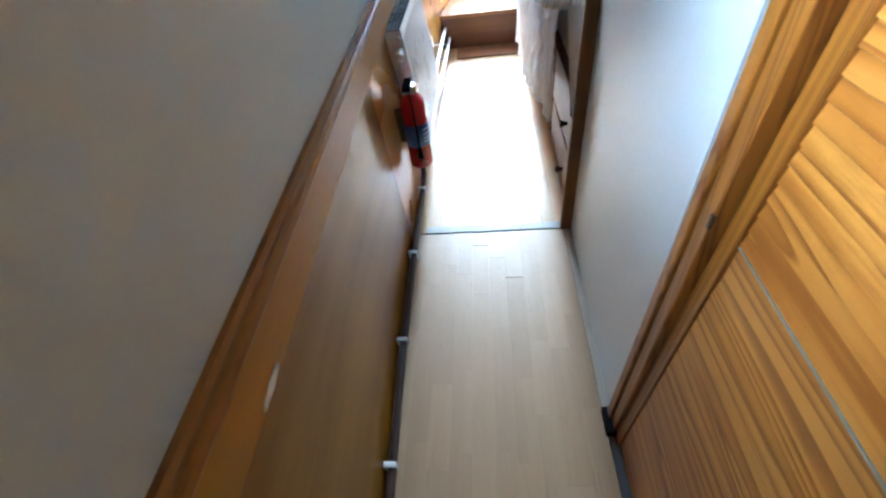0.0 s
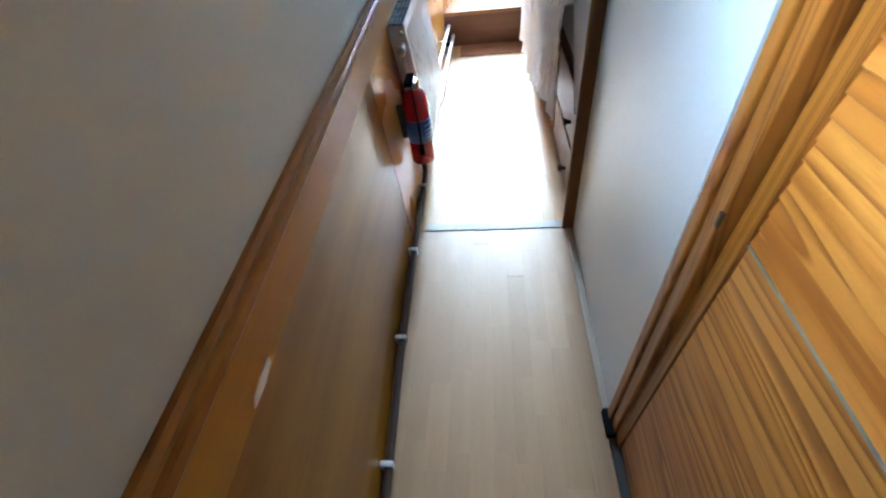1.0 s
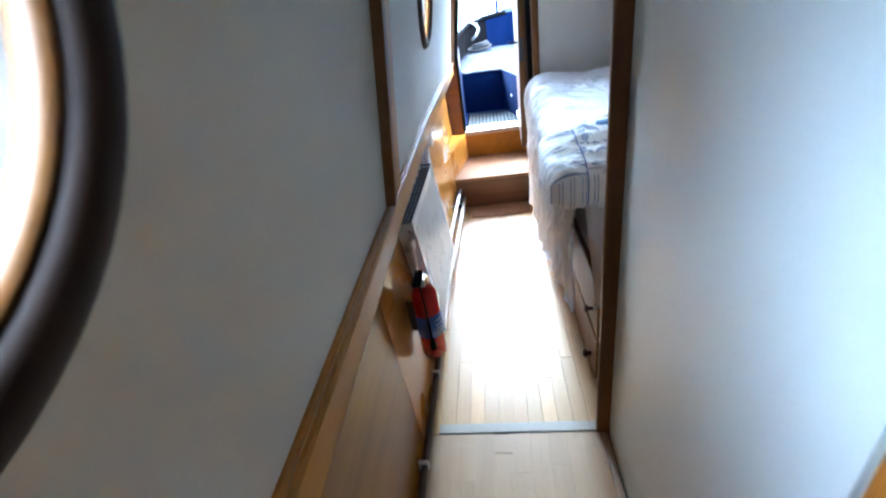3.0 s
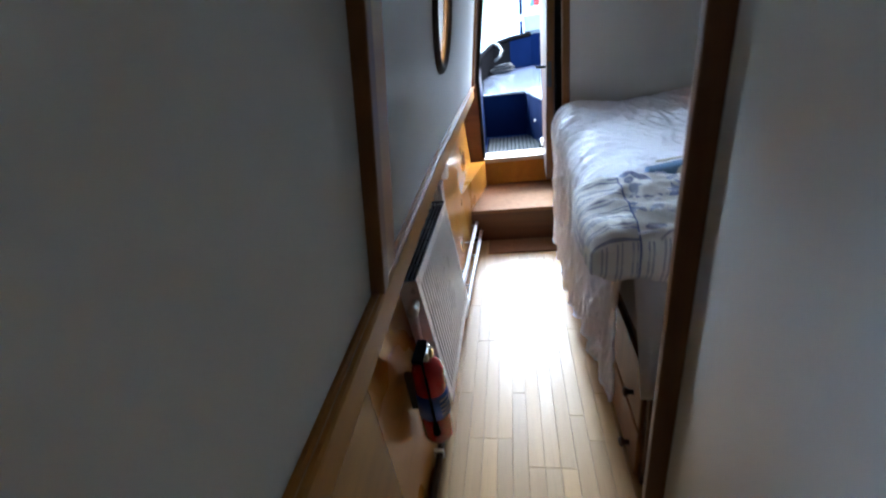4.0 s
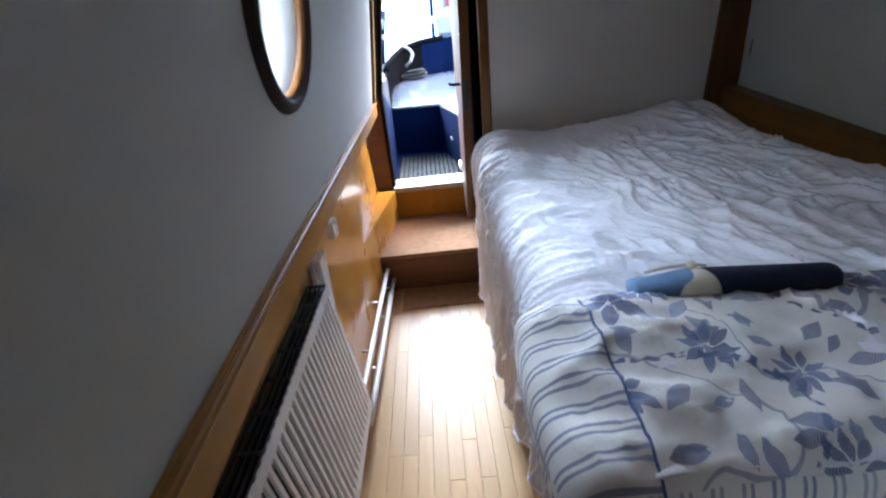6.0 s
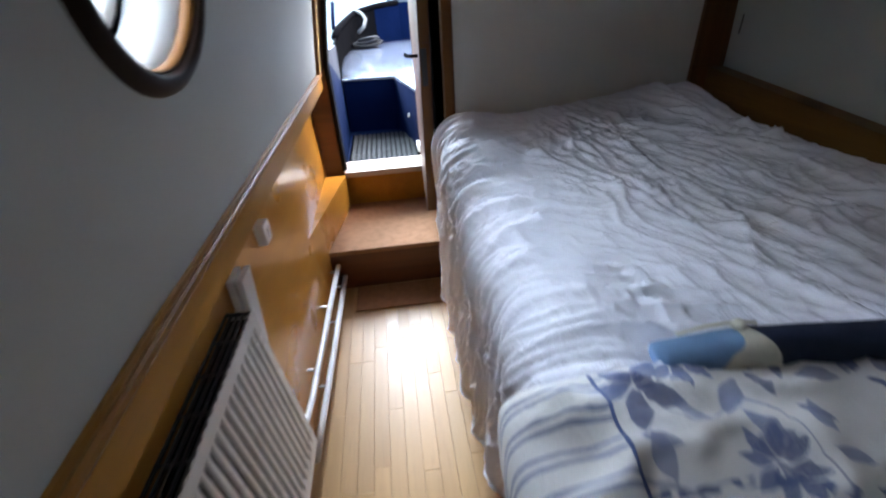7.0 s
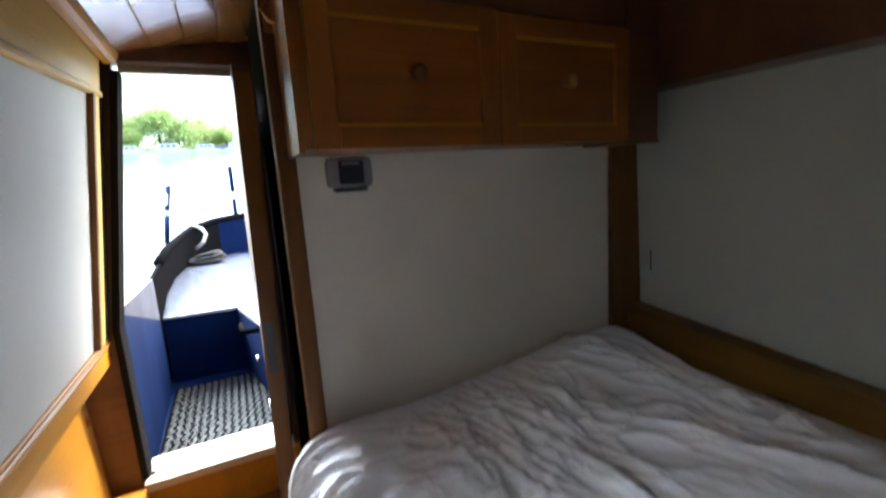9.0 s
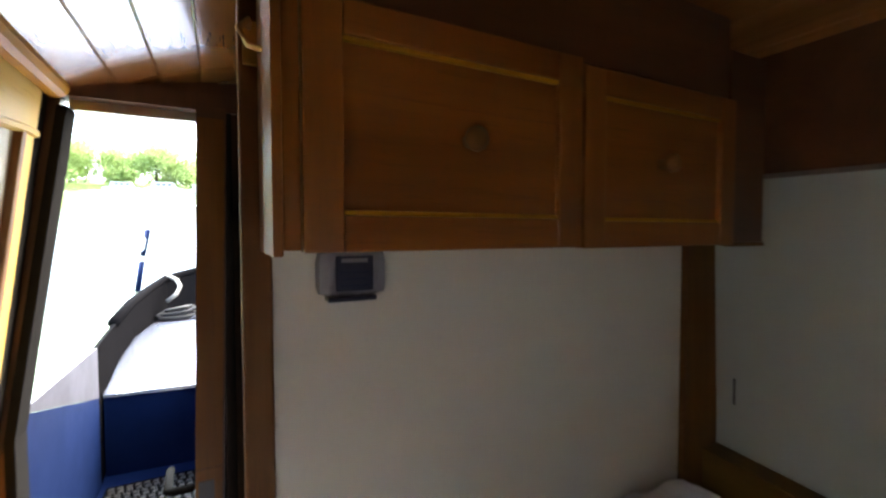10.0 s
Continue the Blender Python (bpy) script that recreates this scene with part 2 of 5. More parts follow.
def seersucker(name, colour):
    """White cotton with rows of small woven puckers across it."""
    mat, n, l, b = shader(name, colour, 0.85)
    b.inputs["Sheen Weight"].default_value = 0.15
    c = coords(n, l)
    xyz = n.new("ShaderNodeSeparateXYZ")
    wob = noise_tex(n, l, c, 6, 2)

    def m(op, p, q):
        k = n.new("ShaderNodeMath")
        k.operation = op
        for i, v in enumerate((p, q)):
            if isinstance(v, float):
                k.inputs[i].default_value = v
            else:
                l.new(v, k.inputs[i])
        return k.outputs[0]

    l.new(c, xyz.inputs[0])
    along = m("ADD", m("MULTIPLY", xyz.outputs[1], 13.0), wob)
    row = m("GREATER_THAN", m("FRACT", along, 0.0), 0.72)
    across = m("ADD", xyz.outputs[0], m("MULTIPLY", xyz.outputs[2], 1.0))
    stitch = m("SINE", m("MULTIPLY", across, 950.0), 0.0)
    patchy = span(n, l, noise_tex(n, l, c, 9, 2), 0.4, 0.62, 0.0, 1.0)
    pucker = m("MULTIPLY", m("MULTIPLY", row, stitch), patchy)
    soft = noise_tex(n, l, coords(n, l, (1.0, 0.5, 1.0), turn=(0, 0, 40)), 26, 5, 0.55, 0.8)
    weave = noise_tex(n, l, c, 800, 2)
    crease = noise_tex(n, l, coords(n, l, (1.0, 0.55, 1.0), turn=(0, 0, 25)), 34, 3, 0.5, 1.2)
    sharp = ramp(n, l, crease, [(0.36, (0, 0, 0)), (0.49, (1, 1, 1)), (0.51, (1, 1, 1)), (0.64, (0, 0, 0))])
    soft = m("ADD", soft, m("MULTIPLY", sharp, 0.22))
    height = m("ADD", m("MULTIPLY", pucker, 0.035), m("ADD", m("MULTIPLY", soft, 0.55), m("MULTIPLY", weave, 0.06)))
    bump(n, l, b, height, 0.6, 0.010)
    return mat


SHEET = seersucker("white_cotton", (0.80, 0.81, 0.88))
VALANCE = cloth("off_white_cotton", (0.66, 0.64, 0.66), crease=0.2)[0]


def printed_cotton():
    """White pillowcase print: blue flowers and sprigs on top, blue stripes round the sides and one end."""
    mat, n, l, b = cloth("blue_printed_cotton", (0.80, 0.79, 0.77), crease=0.25)
    uv = n.new("ShaderNodeUVMap").outputs[0]

    def math_node(op, *args):
        m = n.new("ShaderNodeMath")
        m.operation = op
        for i, a in enumerate(args):
            if isinstance(a, (int, float)):
                m.inputs[i].default_value = a
            else:
                l.new(a, m.inputs[i])
        return m.outputs[0]

    def pairs(v):
        """Fine stripes in twos."""
        f = math_node("FRACT", v)
        return math_node("MAXIMUM", math_node("LESS_THAN", f, 0.13), math_node("LESS_THAN", math_node("ABSOLUTE", math_node("SUBTRACT", f, 0.36)), 0.065))

    def sprigs(scale, seed, length, width, petals, hole, share):
        """Pointed leaves, or rosettes of pointed petals, one in a share of the cells, each turned its own way."""
        shift = n.new("ShaderNodeMapping")
        shift.inputs["Location"].default_value = (seed, seed * 0.7, 0)
        l.new(uv, shift.inputs["Vector"])
        v = n.new("ShaderNodeTexVoronoi")
        v.voronoi_dimensions = "2D"
        v.inputs["Scale"].default_value = scale
        v.inputs["Randomness"].default_value = 0.6
        l.new(shift.outputs[0], v.inputs["Vector"])
        d = n.new("ShaderNodeVectorMath")
        d.operation = "SUBTRACT"
        l.new(shift.outputs[0], d.inputs[0])
        l.new(v.outputs["Position"], d.inputs[1])
        x = n.new("ShaderNodeSeparateXYZ")
        l.new(d.outputs[0], x.inputs[0])
        pick = n.new("ShaderNodeSeparateColor")
        l.new(v.outputs["Color"], pick.inputs[0])
        r = math_node("SQRT", math_node("ADD", math_node("MULTIPLY", x.outputs[0], x.outputs[0]), math_node("MULTIPLY", x.outputs[1], x.outputs[1])))
        ang = math_node("ADD", math_node("ARCTAN2", x.outputs[1], x.outputs[0]), math_node("MULTIPLY", pick.outputs[0], 6.28))
        step = 2 * math.pi / petals
        fold = math_node("SUBTRACT", math_node("MODULO", math_node("ADD", ang, 12.57), step), step / 2) if petals > 1 else ang
        along, across = math_node("MULTIPLY", r, math_node("COSINE", fold)), math_node("ABSOLUTE", math_node("MULTIPLY", r, math_node("SINE", fold)))
        size = math_node("MULTIPLY", length, math_node("ADD", 0.75, math_node("MULTIPLY", pick.outputs[2], 0.4)))
        place = math_node("DIVIDE", along, size)
        place = math_node("DIVIDE", math_node("SUBTRACT", place, hole), 1 - hole) if petals > 1 else math_node("ADD", math_node("MULTIPLY", place, 0.5), 0.5)
        lens = math_node("MULTIPLY", math_node("SINE", math_node("MULTIPLY", math_node("MINIMUM", 1.0, math_node("MAXIMUM", 0.0, place)), math.pi)), math_node("MULTIPLY", size, width))
        inside = math_node("LESS_THAN", across, lens)
        ticks = math_node("FRACT", math_node("MULTIPLY", math_node("ADD", along, across), 260.0))
        hatch = math_node("ADD", 0.55, math_node("MULTIPLY", math_node("GREATER_THAN", ticks, 0.45), 0.45))
        return math_node("MULTIPLY", math_node("MULTIPLY", inside, hatch), math_node("LESS_THAN", pick.outputs[1], share))

    big = math_node("MAXIMUM", sprigs(6.6, 3.3, 0.046, 0.18, 8, 0.16, 0.75), sprigs(6.0, 9.4, 0.066, 0.24, 5, 0.05, 0.40))
    leaf = math_node("MAXIMUM", sprigs(12.5, 8.1, 0.027, 0.44, 1, 0.0, 0.95), sprigs(15.0, 5.6, 0.022, 0.38, 1, 0.0, 0.8))
    wander = noise_tex(n, l, uv, 4.2, 1)
    stem = math_node("LESS_THAN", math_node("ABSOLUTE", math_node("SUBTRACT", wander, 0.5)), 0.0045)
    beads = math_node("MULTIPLY", math_node("LESS_THAN", math_node("ABSOLUTE", math_node("SUBTRACT", noise_tex(n, l, uv, 3.1, 0), 0.46)), 0.010), span(n, l, noise_tex(n, l, uv, 70, 0), 0.45, 0.55, 0.0, 0.9))
    mask = math_node("MAXIMUM", math_node("MAXIMUM", big, beads), math_node("MAXIMUM", math_node("MULTIPLY", stem, 0.55), math_node("MULTIPLY", leaf, 0.85)))
    s = n.new("ShaderNodeSeparateXYZ")
    l.new(uv, s.inputs[0])
    u, w = s.outputs[0], s.outputs[1]
    stripe = pairs(math_node("MULTIPLY", u, 29.0))
    ripple = math_node("ADD", math_node("MULTIPLY", w, 27.0), math_node("MULTIPLY", noise_tex(n, l, uv, 9, 1), 0.5))
    cross = pairs(ripple)
    on_side = math_node("LESS_THAN", w, 0.0)
    on_end = math_node("MULTIPLY", math_node("LESS_THAN", u, 0.12), math_node("GREATER_THAN", w, 0.0))
    top = math_node("MULTIPLY", mask, math_node("MULTIPLY", math_node("SUBTRACT", 1.0, on_side), math_node("SUBTRACT", 1.0, on_end)))
    total = math_node("MAXIMUM", top, math_node("MAXIMUM", math_node("MULTIPLY", math_node("MULTIPLY", stripe, on_side), span(n, l, noise_tex(n, l, uv, 6, 2), 0.35, 0.65, 0.25, 0.8)), math_node("MAXIMUM", math_node("MULTIPLY", math_node("MULTIPLY", cross, on_end), 0.7), math_node("LESS_THAN", math_node("ABSOLUTE", math_node("SUBTRACT", u, 0.122)), 0.0022))))
    hue = noise_tex(n, l, uv, 14, 2)
    blue = ramp(n, l, hue, [(0.35, (0.014, 0.034, 0.17)), (0.65, (0.06, 0.12, 0.36))])
    l.new(blend(n, l, (0.80, 0.79, 0.77), blue, math_node("MULTIPLY", total, 0.95)), b.inputs["Base Color"])
    return mat


PRINT = printed_cotton()


def water_material():
    mat, n, l, b = shader("canal_water", (0.10, 0.13, 0.07), 0.12)
    b.inputs["Specular IOR Level"].default_value = 0.6
    bump(n, l, b, noise_tex(n, l, coords(n, l, (0.6, 1.6, 1)), 1.8, 4), 0.35, 0.05)
    return mat


def leaf_material(name, a, bcol):
    mat, n, l, b = shader(name, a, 0.6)
    r = n.new("ShaderNodeNewGeometry").outputs["Random Per Island"]
    col = ramp(n, l, r, [(0.0, a), (1.0, bcol)])
    l.new(col, b.inputs["Base Color"])
    thin = n.new("ShaderNodeBsdfTranslucent")
    l.new(col, thin.inputs["Color"])
    mix = n.new("ShaderNodeMixShader")
    mix.inputs[0].default_value = 0.45
    l.new(b.outputs[0], mix.inputs[1])
    l.new(thin.outputs[0], mix.inputs[2])
    l.new(mix.outputs[0], n["Material Output"].inputs["Surface"])
    return mat


WATER = water_material()
LEAVES = leaf_material("spring_leaves", (0.26, 0.38, 0.11), (0.40, 0.52, 0.20))
BARK = paint("bark", (0.08, 0.06, 0.045), 0.9, 0.2, 9)
GRASS = paint("bank_grass", (0.10, 0.17, 0.03), 0.9, 0.2, 0.6)


# ---- builders ----
AT = {}


def link(name, bm, mat, smooth=False):
    mesh = bpy.data.meshes.new(name)
    bmesh.ops.recalc_face_normals(bm, faces=bm.faces)
    if smooth:
        for face in bm.faces:
            face.smooth = True
    bm.to_mesh(mesh)
    bm.free()
    mesh.materials.append(mat)
    return new(name, mesh)


def thing(name, at, label, category, group="", kind=""):
    """An Empty at a thing's base, which its parts hang on."""
    ob = new(name)
    ob.empty_display_size = 0.05
    ob.location = at
    AT[ob.name] = Vector(at)
    return tagged(ob, label, category, group, kind)


def solid(name, bm, mat, label, category="", group="", kind="", smooth=False):
    """A thing or a piece of the setting that is one mesh."""
    ob = link(name, bm, mat, smooth)
    AT[ob.name] = Vector((0, 0, 0))
    return tagged(ob, label, category, group, kind)


def part(name, bm, mat, parent, label="", smooth=False):
    base = AT[parent.name]
    bmesh.ops.translate(bm, verts=bm.verts, vec=-base)
    ob = link(name, bm, mat, smooth)
    ob.parent = parent
    AT[ob.name] = base
    return tagged(ob, label)


def hexa(bm, lo, hi):
    """A solid between two quads of points."""
    v = [bm.verts.new(p) for p in (*lo, *hi)]
    k = len(lo)
    bm.faces.new(v[:k][::-1])
    bm.faces.new(v[k:])
    for i in range(k):
        j = (i + 1) % k
        bm.faces.new((v[i], v[j], v[k + j], v[k + i]))
    return v


def box(x0, x1, y0, y1, z0, z1, bevel=0.0, bm=None):
    own = bmesh.new()
    hexa(own, [(x0, y0, z0), (x1, y0, z0), (x1, y1, z0), (x0, y1, z0)], [(x0, y0, z1), (x1, y0, z1), (x1, y1, z1), (x0, y1, z1)])
    if bevel:
        bmesh.ops.bevel(own, geom=own.edges[:], offset=bevel, segments=2, profile=0.6, affect="EDGES")
    if bm is None:
        return own
    mesh = bpy.data.meshes.new("tmp")
    own.to_mesh(mesh)
    own.free()
    bm.from_mesh(mesh)
    bpy.data.meshes.remove(mesh)
    return bm


def bevelled(bm, offset, segments=2):
    bmesh.ops.bevel(bm, geom=bm.edges[:], offset=offset, segments=segments, profile=0.6, affect="EDGES")
    return bm


def extrude_along(rings):
    """Skins a row of equal closed rings of points, capped at both ends."""
    bm = bmesh.new()
    vs = [[bm.verts.new(p) for p in ring] for ring in rings]
    k = len(vs[0])
    for a, c in zip(vs, vs[1:]):
        for i in range(k):
            j = (i + 1) % k
            bm.faces.new((a[i], a[j], c[j], c[i]))
    bm.faces.new(vs[0][::-1])
    bm.faces.new(vs[-1])
    return bm


def tube(points, radius, n=10, closed=False):
    """A round bar along a row of points."""
    pts = [Vector(p) for p in points]
    rings = []
    up = Vector((0.13, 0.21, 0.97))
    for i, p in enumerate(pts):
        a = pts[i - 1] if i or closed else p
        c = pts[(i + 1) % len(pts)] if i + 1 < len(pts) or closed else p
        d = (c - a).normalized()
        s = d.cross(up).normalized() if abs(d.dot(up)) < 0.98 else d.orthogonal().normalized()
        t = s.cross(d)
        rings.append([p + radius * (math.cos(q) * s + math.sin(q) * t) for q in [2 * math.pi * k / n for k in range(n)]])
    if not closed:
        return extrude_along(rings)
    bm = bmesh.new()
    vs = [[bm.verts.new(p) for p in ring] for ring in rings]
    for i in range(len(vs)):
        a, c = vs[i], vs[(i + 1) % len(vs)]
        for k in range(n):
            bm.faces.new((a[k], a[(k + 1) % n], c[(k + 1) % n], c[k]))
    return bm


def lathe(profile, m, n=48, closed=False):
    """Turns rows of (radius, height) about m's z axis."""
    bm = bmesh.new()
    rings = []
    for r, h in profile:
        if r < 1e-5:
            rings.append([bm.verts.new(m @ Vector((0, 0, h)))] * n)
        else:
            rings.append([bm.verts.new(m @ Vector((r * math.cos(2 * math.pi * k / n), r * math.sin(2 * math.pi * k / n), h))) for k in range(n)])
    pairs = list(zip(rings, rings[1:])) + ([(rings[-1], rings[0])] if closed else [])
    for a, c in pairs:
        for k in range(n):
            j = (k + 1) % n
            f = [a[k], a[j], c[j], c[k]]
            f = [v for i, v in enumerate(f) if v not in f[:i]]
            if len(f) > 2:
                bm.faces.new(f)
    return bm


def smoothstep(a, b, x):
    t = min(1, max(0, (x - a) / (b - a)))
    return t * t * (3 - 2 * t)


# ---- plan ----
BULK, DOORWALL, AFT = 1.838, 2.684, -2.5
DADO, LEAN_IN = 1.03, 0.135


SIDE = [(-2.6, 0.110), (-1.3, 0.080), (-0.6, 0.054), (0.0, 0.032), (0.6, 0.014), (1.4, 0.006), (2.0, 0.003), (2.75, 0.001)]


def side_x(y):
    """The inner edge of the gunwale trim, which bows outward a little along the cabin."""
    for (a, xa), (b, xb) in zip(SIDE, SIDE[1:]):
        if y <= b:
            return xa + (xb - xa) * (y - a) / (b - a)
    return SIDE[-1][1]


def upper(y, z, out=0.0):
    return Vector((side_x(y) + LEAN_IN * (z - DADO) - out, y, z))


def pipe_x(y):
    return -0.046 + 0.022 * max(0.0, -y) ** 2


def lower_x(y, z):
    return pipe_x(y) - 0.020 + 0.0075 * max(0.0, min(1.6, y - 0.3)) - 0.045 * z


def ceiling_z(x):
    return 2.089 - 0.21 * (x - 0.84) ** 2


# ---- floor ----
floor = solid("floor", box(-0.2, 1.8, AFT, 2.1, -0.06, -0.012), DARKWOOD, "wooden sole boards under the strip floor", kind="structure")

# ---- walls ----


def holed_panel(y0, y1, z0, z1, cy, cz, r, thick):
    """A leaning lining panel with a round opening through it."""
    bm = bmesh.new()
    angles = sorted([2 * math.pi * k / 64 for k in range(64)] + [math.atan2(b - cz, a - cy) % (2 * math.pi) for a in (y0, y1) for b in (z0, z1)])
    steps = [0, 0.04, 0.1, 0.2, 0.35, 0.5, 0.65, 0.8, 1]
    rows = []
    for q in angles:
        c, s = math.cos(q), math.sin(q)
        k = min((((y1 if c > 0 else y0) - cy) / c) if abs(c) > 1e-9 else 9e9, (((z1 if s > 0 else z0) - cz) / s) if abs(s) > 1e-9 else 9e9)
        ring = [(cy + (r + (k - r) * f) * c, cz + (r + (k - r) * f) * s) for f in steps]
        rows.append([bm.verts.new(upper(*p, 0)) for p in ring] + [bm.verts.new(upper(*p, thick)) for p in ring[::-1]])
    m = len(rows[0])
    for i, a in enumerate(rows):
        c = rows[(i + 1) % len(rows)]
        for k in range(m):
            j = (k + 1) % m
            bm.faces.new((a[k], a[j], c[j], c[k]))
    return bm


PORT = [(-1.052, 1.468), (0.835, 1.472)]
PORT_R = 0.171
solid("wall_west_1", holed_panel(AFT, -0.15, 1.0, 2.06, *PORT[0], PORT_R, 0.11), WALL, "warm grey lined cabin side of the passage", kind="structure")
solid("wall_west_2", holed_panel(-0.15, DOORWALL, 1.0, 2.06, *PORT[1], PORT_R, 0.11), WALL, "warm grey lined cabin side of the berth", kind="structure")


def along_side(profile, ys):
    """Sweeps a profile of (offset from the side line, height) fore and aft."""
    return extrude_along([[(side_x(y) + o, y, z) for o, z in profile] for y in ys])


YS = [AFT, -1.3, -0.6, 0.0, 0.6, 1.4, 2.0, DOORWALL - 0.002]
solid("trim_gunwale_board", along_side([(0.004, 1.001), (0.004, 0.940), (-0.002, 0.934), (-0.20, 0.934), (-0.20, 1.001)], YS), OAK, "varnished oak facing board under the cabin side", kind="structure")
solid("trim_gunwale_moulding", along_side([(0.0, 1.034), (0.006, 1.033), (0.009, 1.028), (0.008, 1.022), (0.012, 1.019), (0.014, 1.012), (0.010, 1.005), (0.005, 1.002), (-0.03, 1.002), (-0.03, 1.034)], YS), TRIM, "brown rounded moulding along the cabin side", kind="structure")


def lining(y0, y1):
    return extrude_along([[(lower_x(y, 0) - 0.02, y, -0.01), (lower_x(y, 0), y, -0.01), (lower_x(y, 0.96), y, 0.96), (lower_x(y, 0.96) - 0.02, y, 0.96)] for y in [y0] + [q for q in YS if y0 < q < y1] + [y1]])


solid("wall_west_lining_1", lining(AFT, -0.032), OAK_GLOSS, "golden brown varnished plywood lining below the gunwale", kind="structure")
solid("wall_west_lining_2", lining(-0.030, DOORWALL - 0.002), PLY, "honey coloured glossy plywood lining below the gunwale", kind="structure")


def side_strip(y0, y1, z0, z1, proud, mat, name, label):
    bm = bmesh.new()
    hexa(bm, [upper(y0, z0, -proud), upper(y1, z0, -proud), upper(y1, z0, 0.01), upper(y0, z0, 0.01)], [upper(y0, z1, -proud), upper(y1, z1, -proud), upper(y1, z1, 0.01), upper(y0, z1, 0.01)])
    return solid(name, bevelled(bm, 0.003), mat, label, kind="structure")


side_strip(-0.192, -0.158, 1.034, 2.0, 0.024, POST, "trim_cover_bead", "dark stained bead on the cabin side")
side_strip(-0.156, -0.070, 1.034, 2.0, 0.018, TRIM, "trim_cover_strip", "golden brown cover board on the cabin side")
side_strip(2.566, 2.622, 1.034, 1.862, 0.014, GOLD, "trim_corner_strip", "golden wood strip beside the fore door")
side_strip(2.540, 2.564, 1.034, 1.862, 0.018, POST, "trim_corner_bead", "dark brown bead beside the golden strip")
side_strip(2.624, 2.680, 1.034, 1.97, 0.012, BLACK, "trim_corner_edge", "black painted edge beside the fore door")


def cornice_z(y):
    """The cornice's lower edge, which drops a little going aft from the fore door."""
    return 1.862 - 0.078 * max(0.0, min(1.05, 2.55 - y))


CY = [AFT, 0.0, 1.5, 2.0, 2.55, 2.622]
solid("trim_cornice", extrude_along([[upper(y, cornice_z(y) + 0.005, -0.016), upper(y, 1.975, -0.016), upper(y, 1.975, 0.01), upper(y, cornice_z(y) + 0.005, 0.01)] for y in CY]), GOLD, "golden wood cornice board under the ceiling", kind="structure")
solid("trim_cornice_moulding", extrude_along([[upper(y, cornice_z(y), -o) + Vector((0, 0, h)) for o, h in ((0, 0.006), (0.02, 0.006), (0.024, 0), (0.022, -0.010), (0.01, -0.014), (0, -0.014))] for y in CY]), GOLD, "thin moulding under the cornice", kind="structure")
solid("trim_ceiling_quadrant", extrude_along([[Vector((0.168 + o + side_x(y), y, 1.984 + h)) for o, h in ((-0.02, -0.02), (0.0, -0.018), (0.014, -0.01), (0.022, 0.004), (0.022, 0.02), (-0.02, 0.02))] for y in (AFT, 0, 2.66)]), OAK, "rounded wood moulding at the ceiling's edge", kind="structure")

# right-hand side


def sheet(pts, thick):
    """A flat panel from four corners, thickened along its normal."""
    p = [Vector(q) for q in pts]
    nrm = (p[1] - p[0]).cross(p[3] - p[0]).normalized() * thick
    bm = bmesh.new()
    hexa(bm, p, [q + nrm for q in p])
    return bm


solid("wall_east_1", sheet([(0.598, -0.80, 0), (0.610, -0.012, 0), (0.606, -0.012, 2.06), (0.606, -0.80, 2.06)], 0.03), PALE, "pale satin passage partition", kind="structure")
solid("wall_east_2", sheet([(0.655, AFT, 0), (0.655, -1.56, 0), (0.70, -1.56, 2.06), (0.70, AFT, 2.06)], 0.03), PALE, "pale passage partition past the louvre door", kind="structure")
solid("wall_south", box(-0.25, 1.8, AFT - 0.04, AFT, -0.05, 2.12), PALE, "plain pale wall that closes the passage", kind="structure")
solid("wall_partition", box(0.657, 1.75, -0.006, 0.024, 0, 2.06), PALE, "pale partition at the berth's head", kind="structure")
solid("wall_closet_back", box(1.2, 1.23, AFT, -0.008, 0, 2.06), PALE, "plain wall behind the louvre door", kind="structure")


def east_x(z):
    return 1.686 - 0.05 * max(0.0, z - DADO)


solid("wall_east_3", extrude_along([[(east_x(z), 0.026, z), (east_x(z), BULK - 0.002, z), (east_x(z) + 0.06, BULK - 0.002, z), (east_x(z) + 0.06, 0.026, z)] for z in (0, DADO, 2.06)]), WALL, "grey lined cabin side beside the bed", kind="structure")
solid("wall_north_1", box(0.60, 1.72, BULK, BULK + 0.03, 0, 2.08), CREAM, "cream lined bulkhead at the foot of the bed", kind="structure")
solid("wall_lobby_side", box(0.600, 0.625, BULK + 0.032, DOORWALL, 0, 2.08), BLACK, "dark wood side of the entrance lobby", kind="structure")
# end post of the partition and cover posts of the bulkhead
bm = bmesh.new()
post = [(0.566, -0.008), (0.608, -0.016), (0.655, -0.016), (0.655, 0.027), (0.572, 0.027)]
hexa(bm, [(px, py, 0) for px, py in post], [(px, py, 2.06) for px, py in post])
solid("trim_partition_post", bevelled(bm, 0.004, 2), POST, "dark stained corner post at the partition's end", kind="structure")
solid("trim_lobby_post", box(0.564, 0.604, BULK - 0.016, BULK + 0.03, 0, 1.93, 0.004), POST, "dark stained post beside the lobby", kind="structure")
solid("trim_bulkhead_post", box(1.549, 1.683, BULK - 0.018, BULK - 0.001, 0.86, 1.70, 0.002), POST, "dark stained cover post in the bulkhead corner", kind="structure")
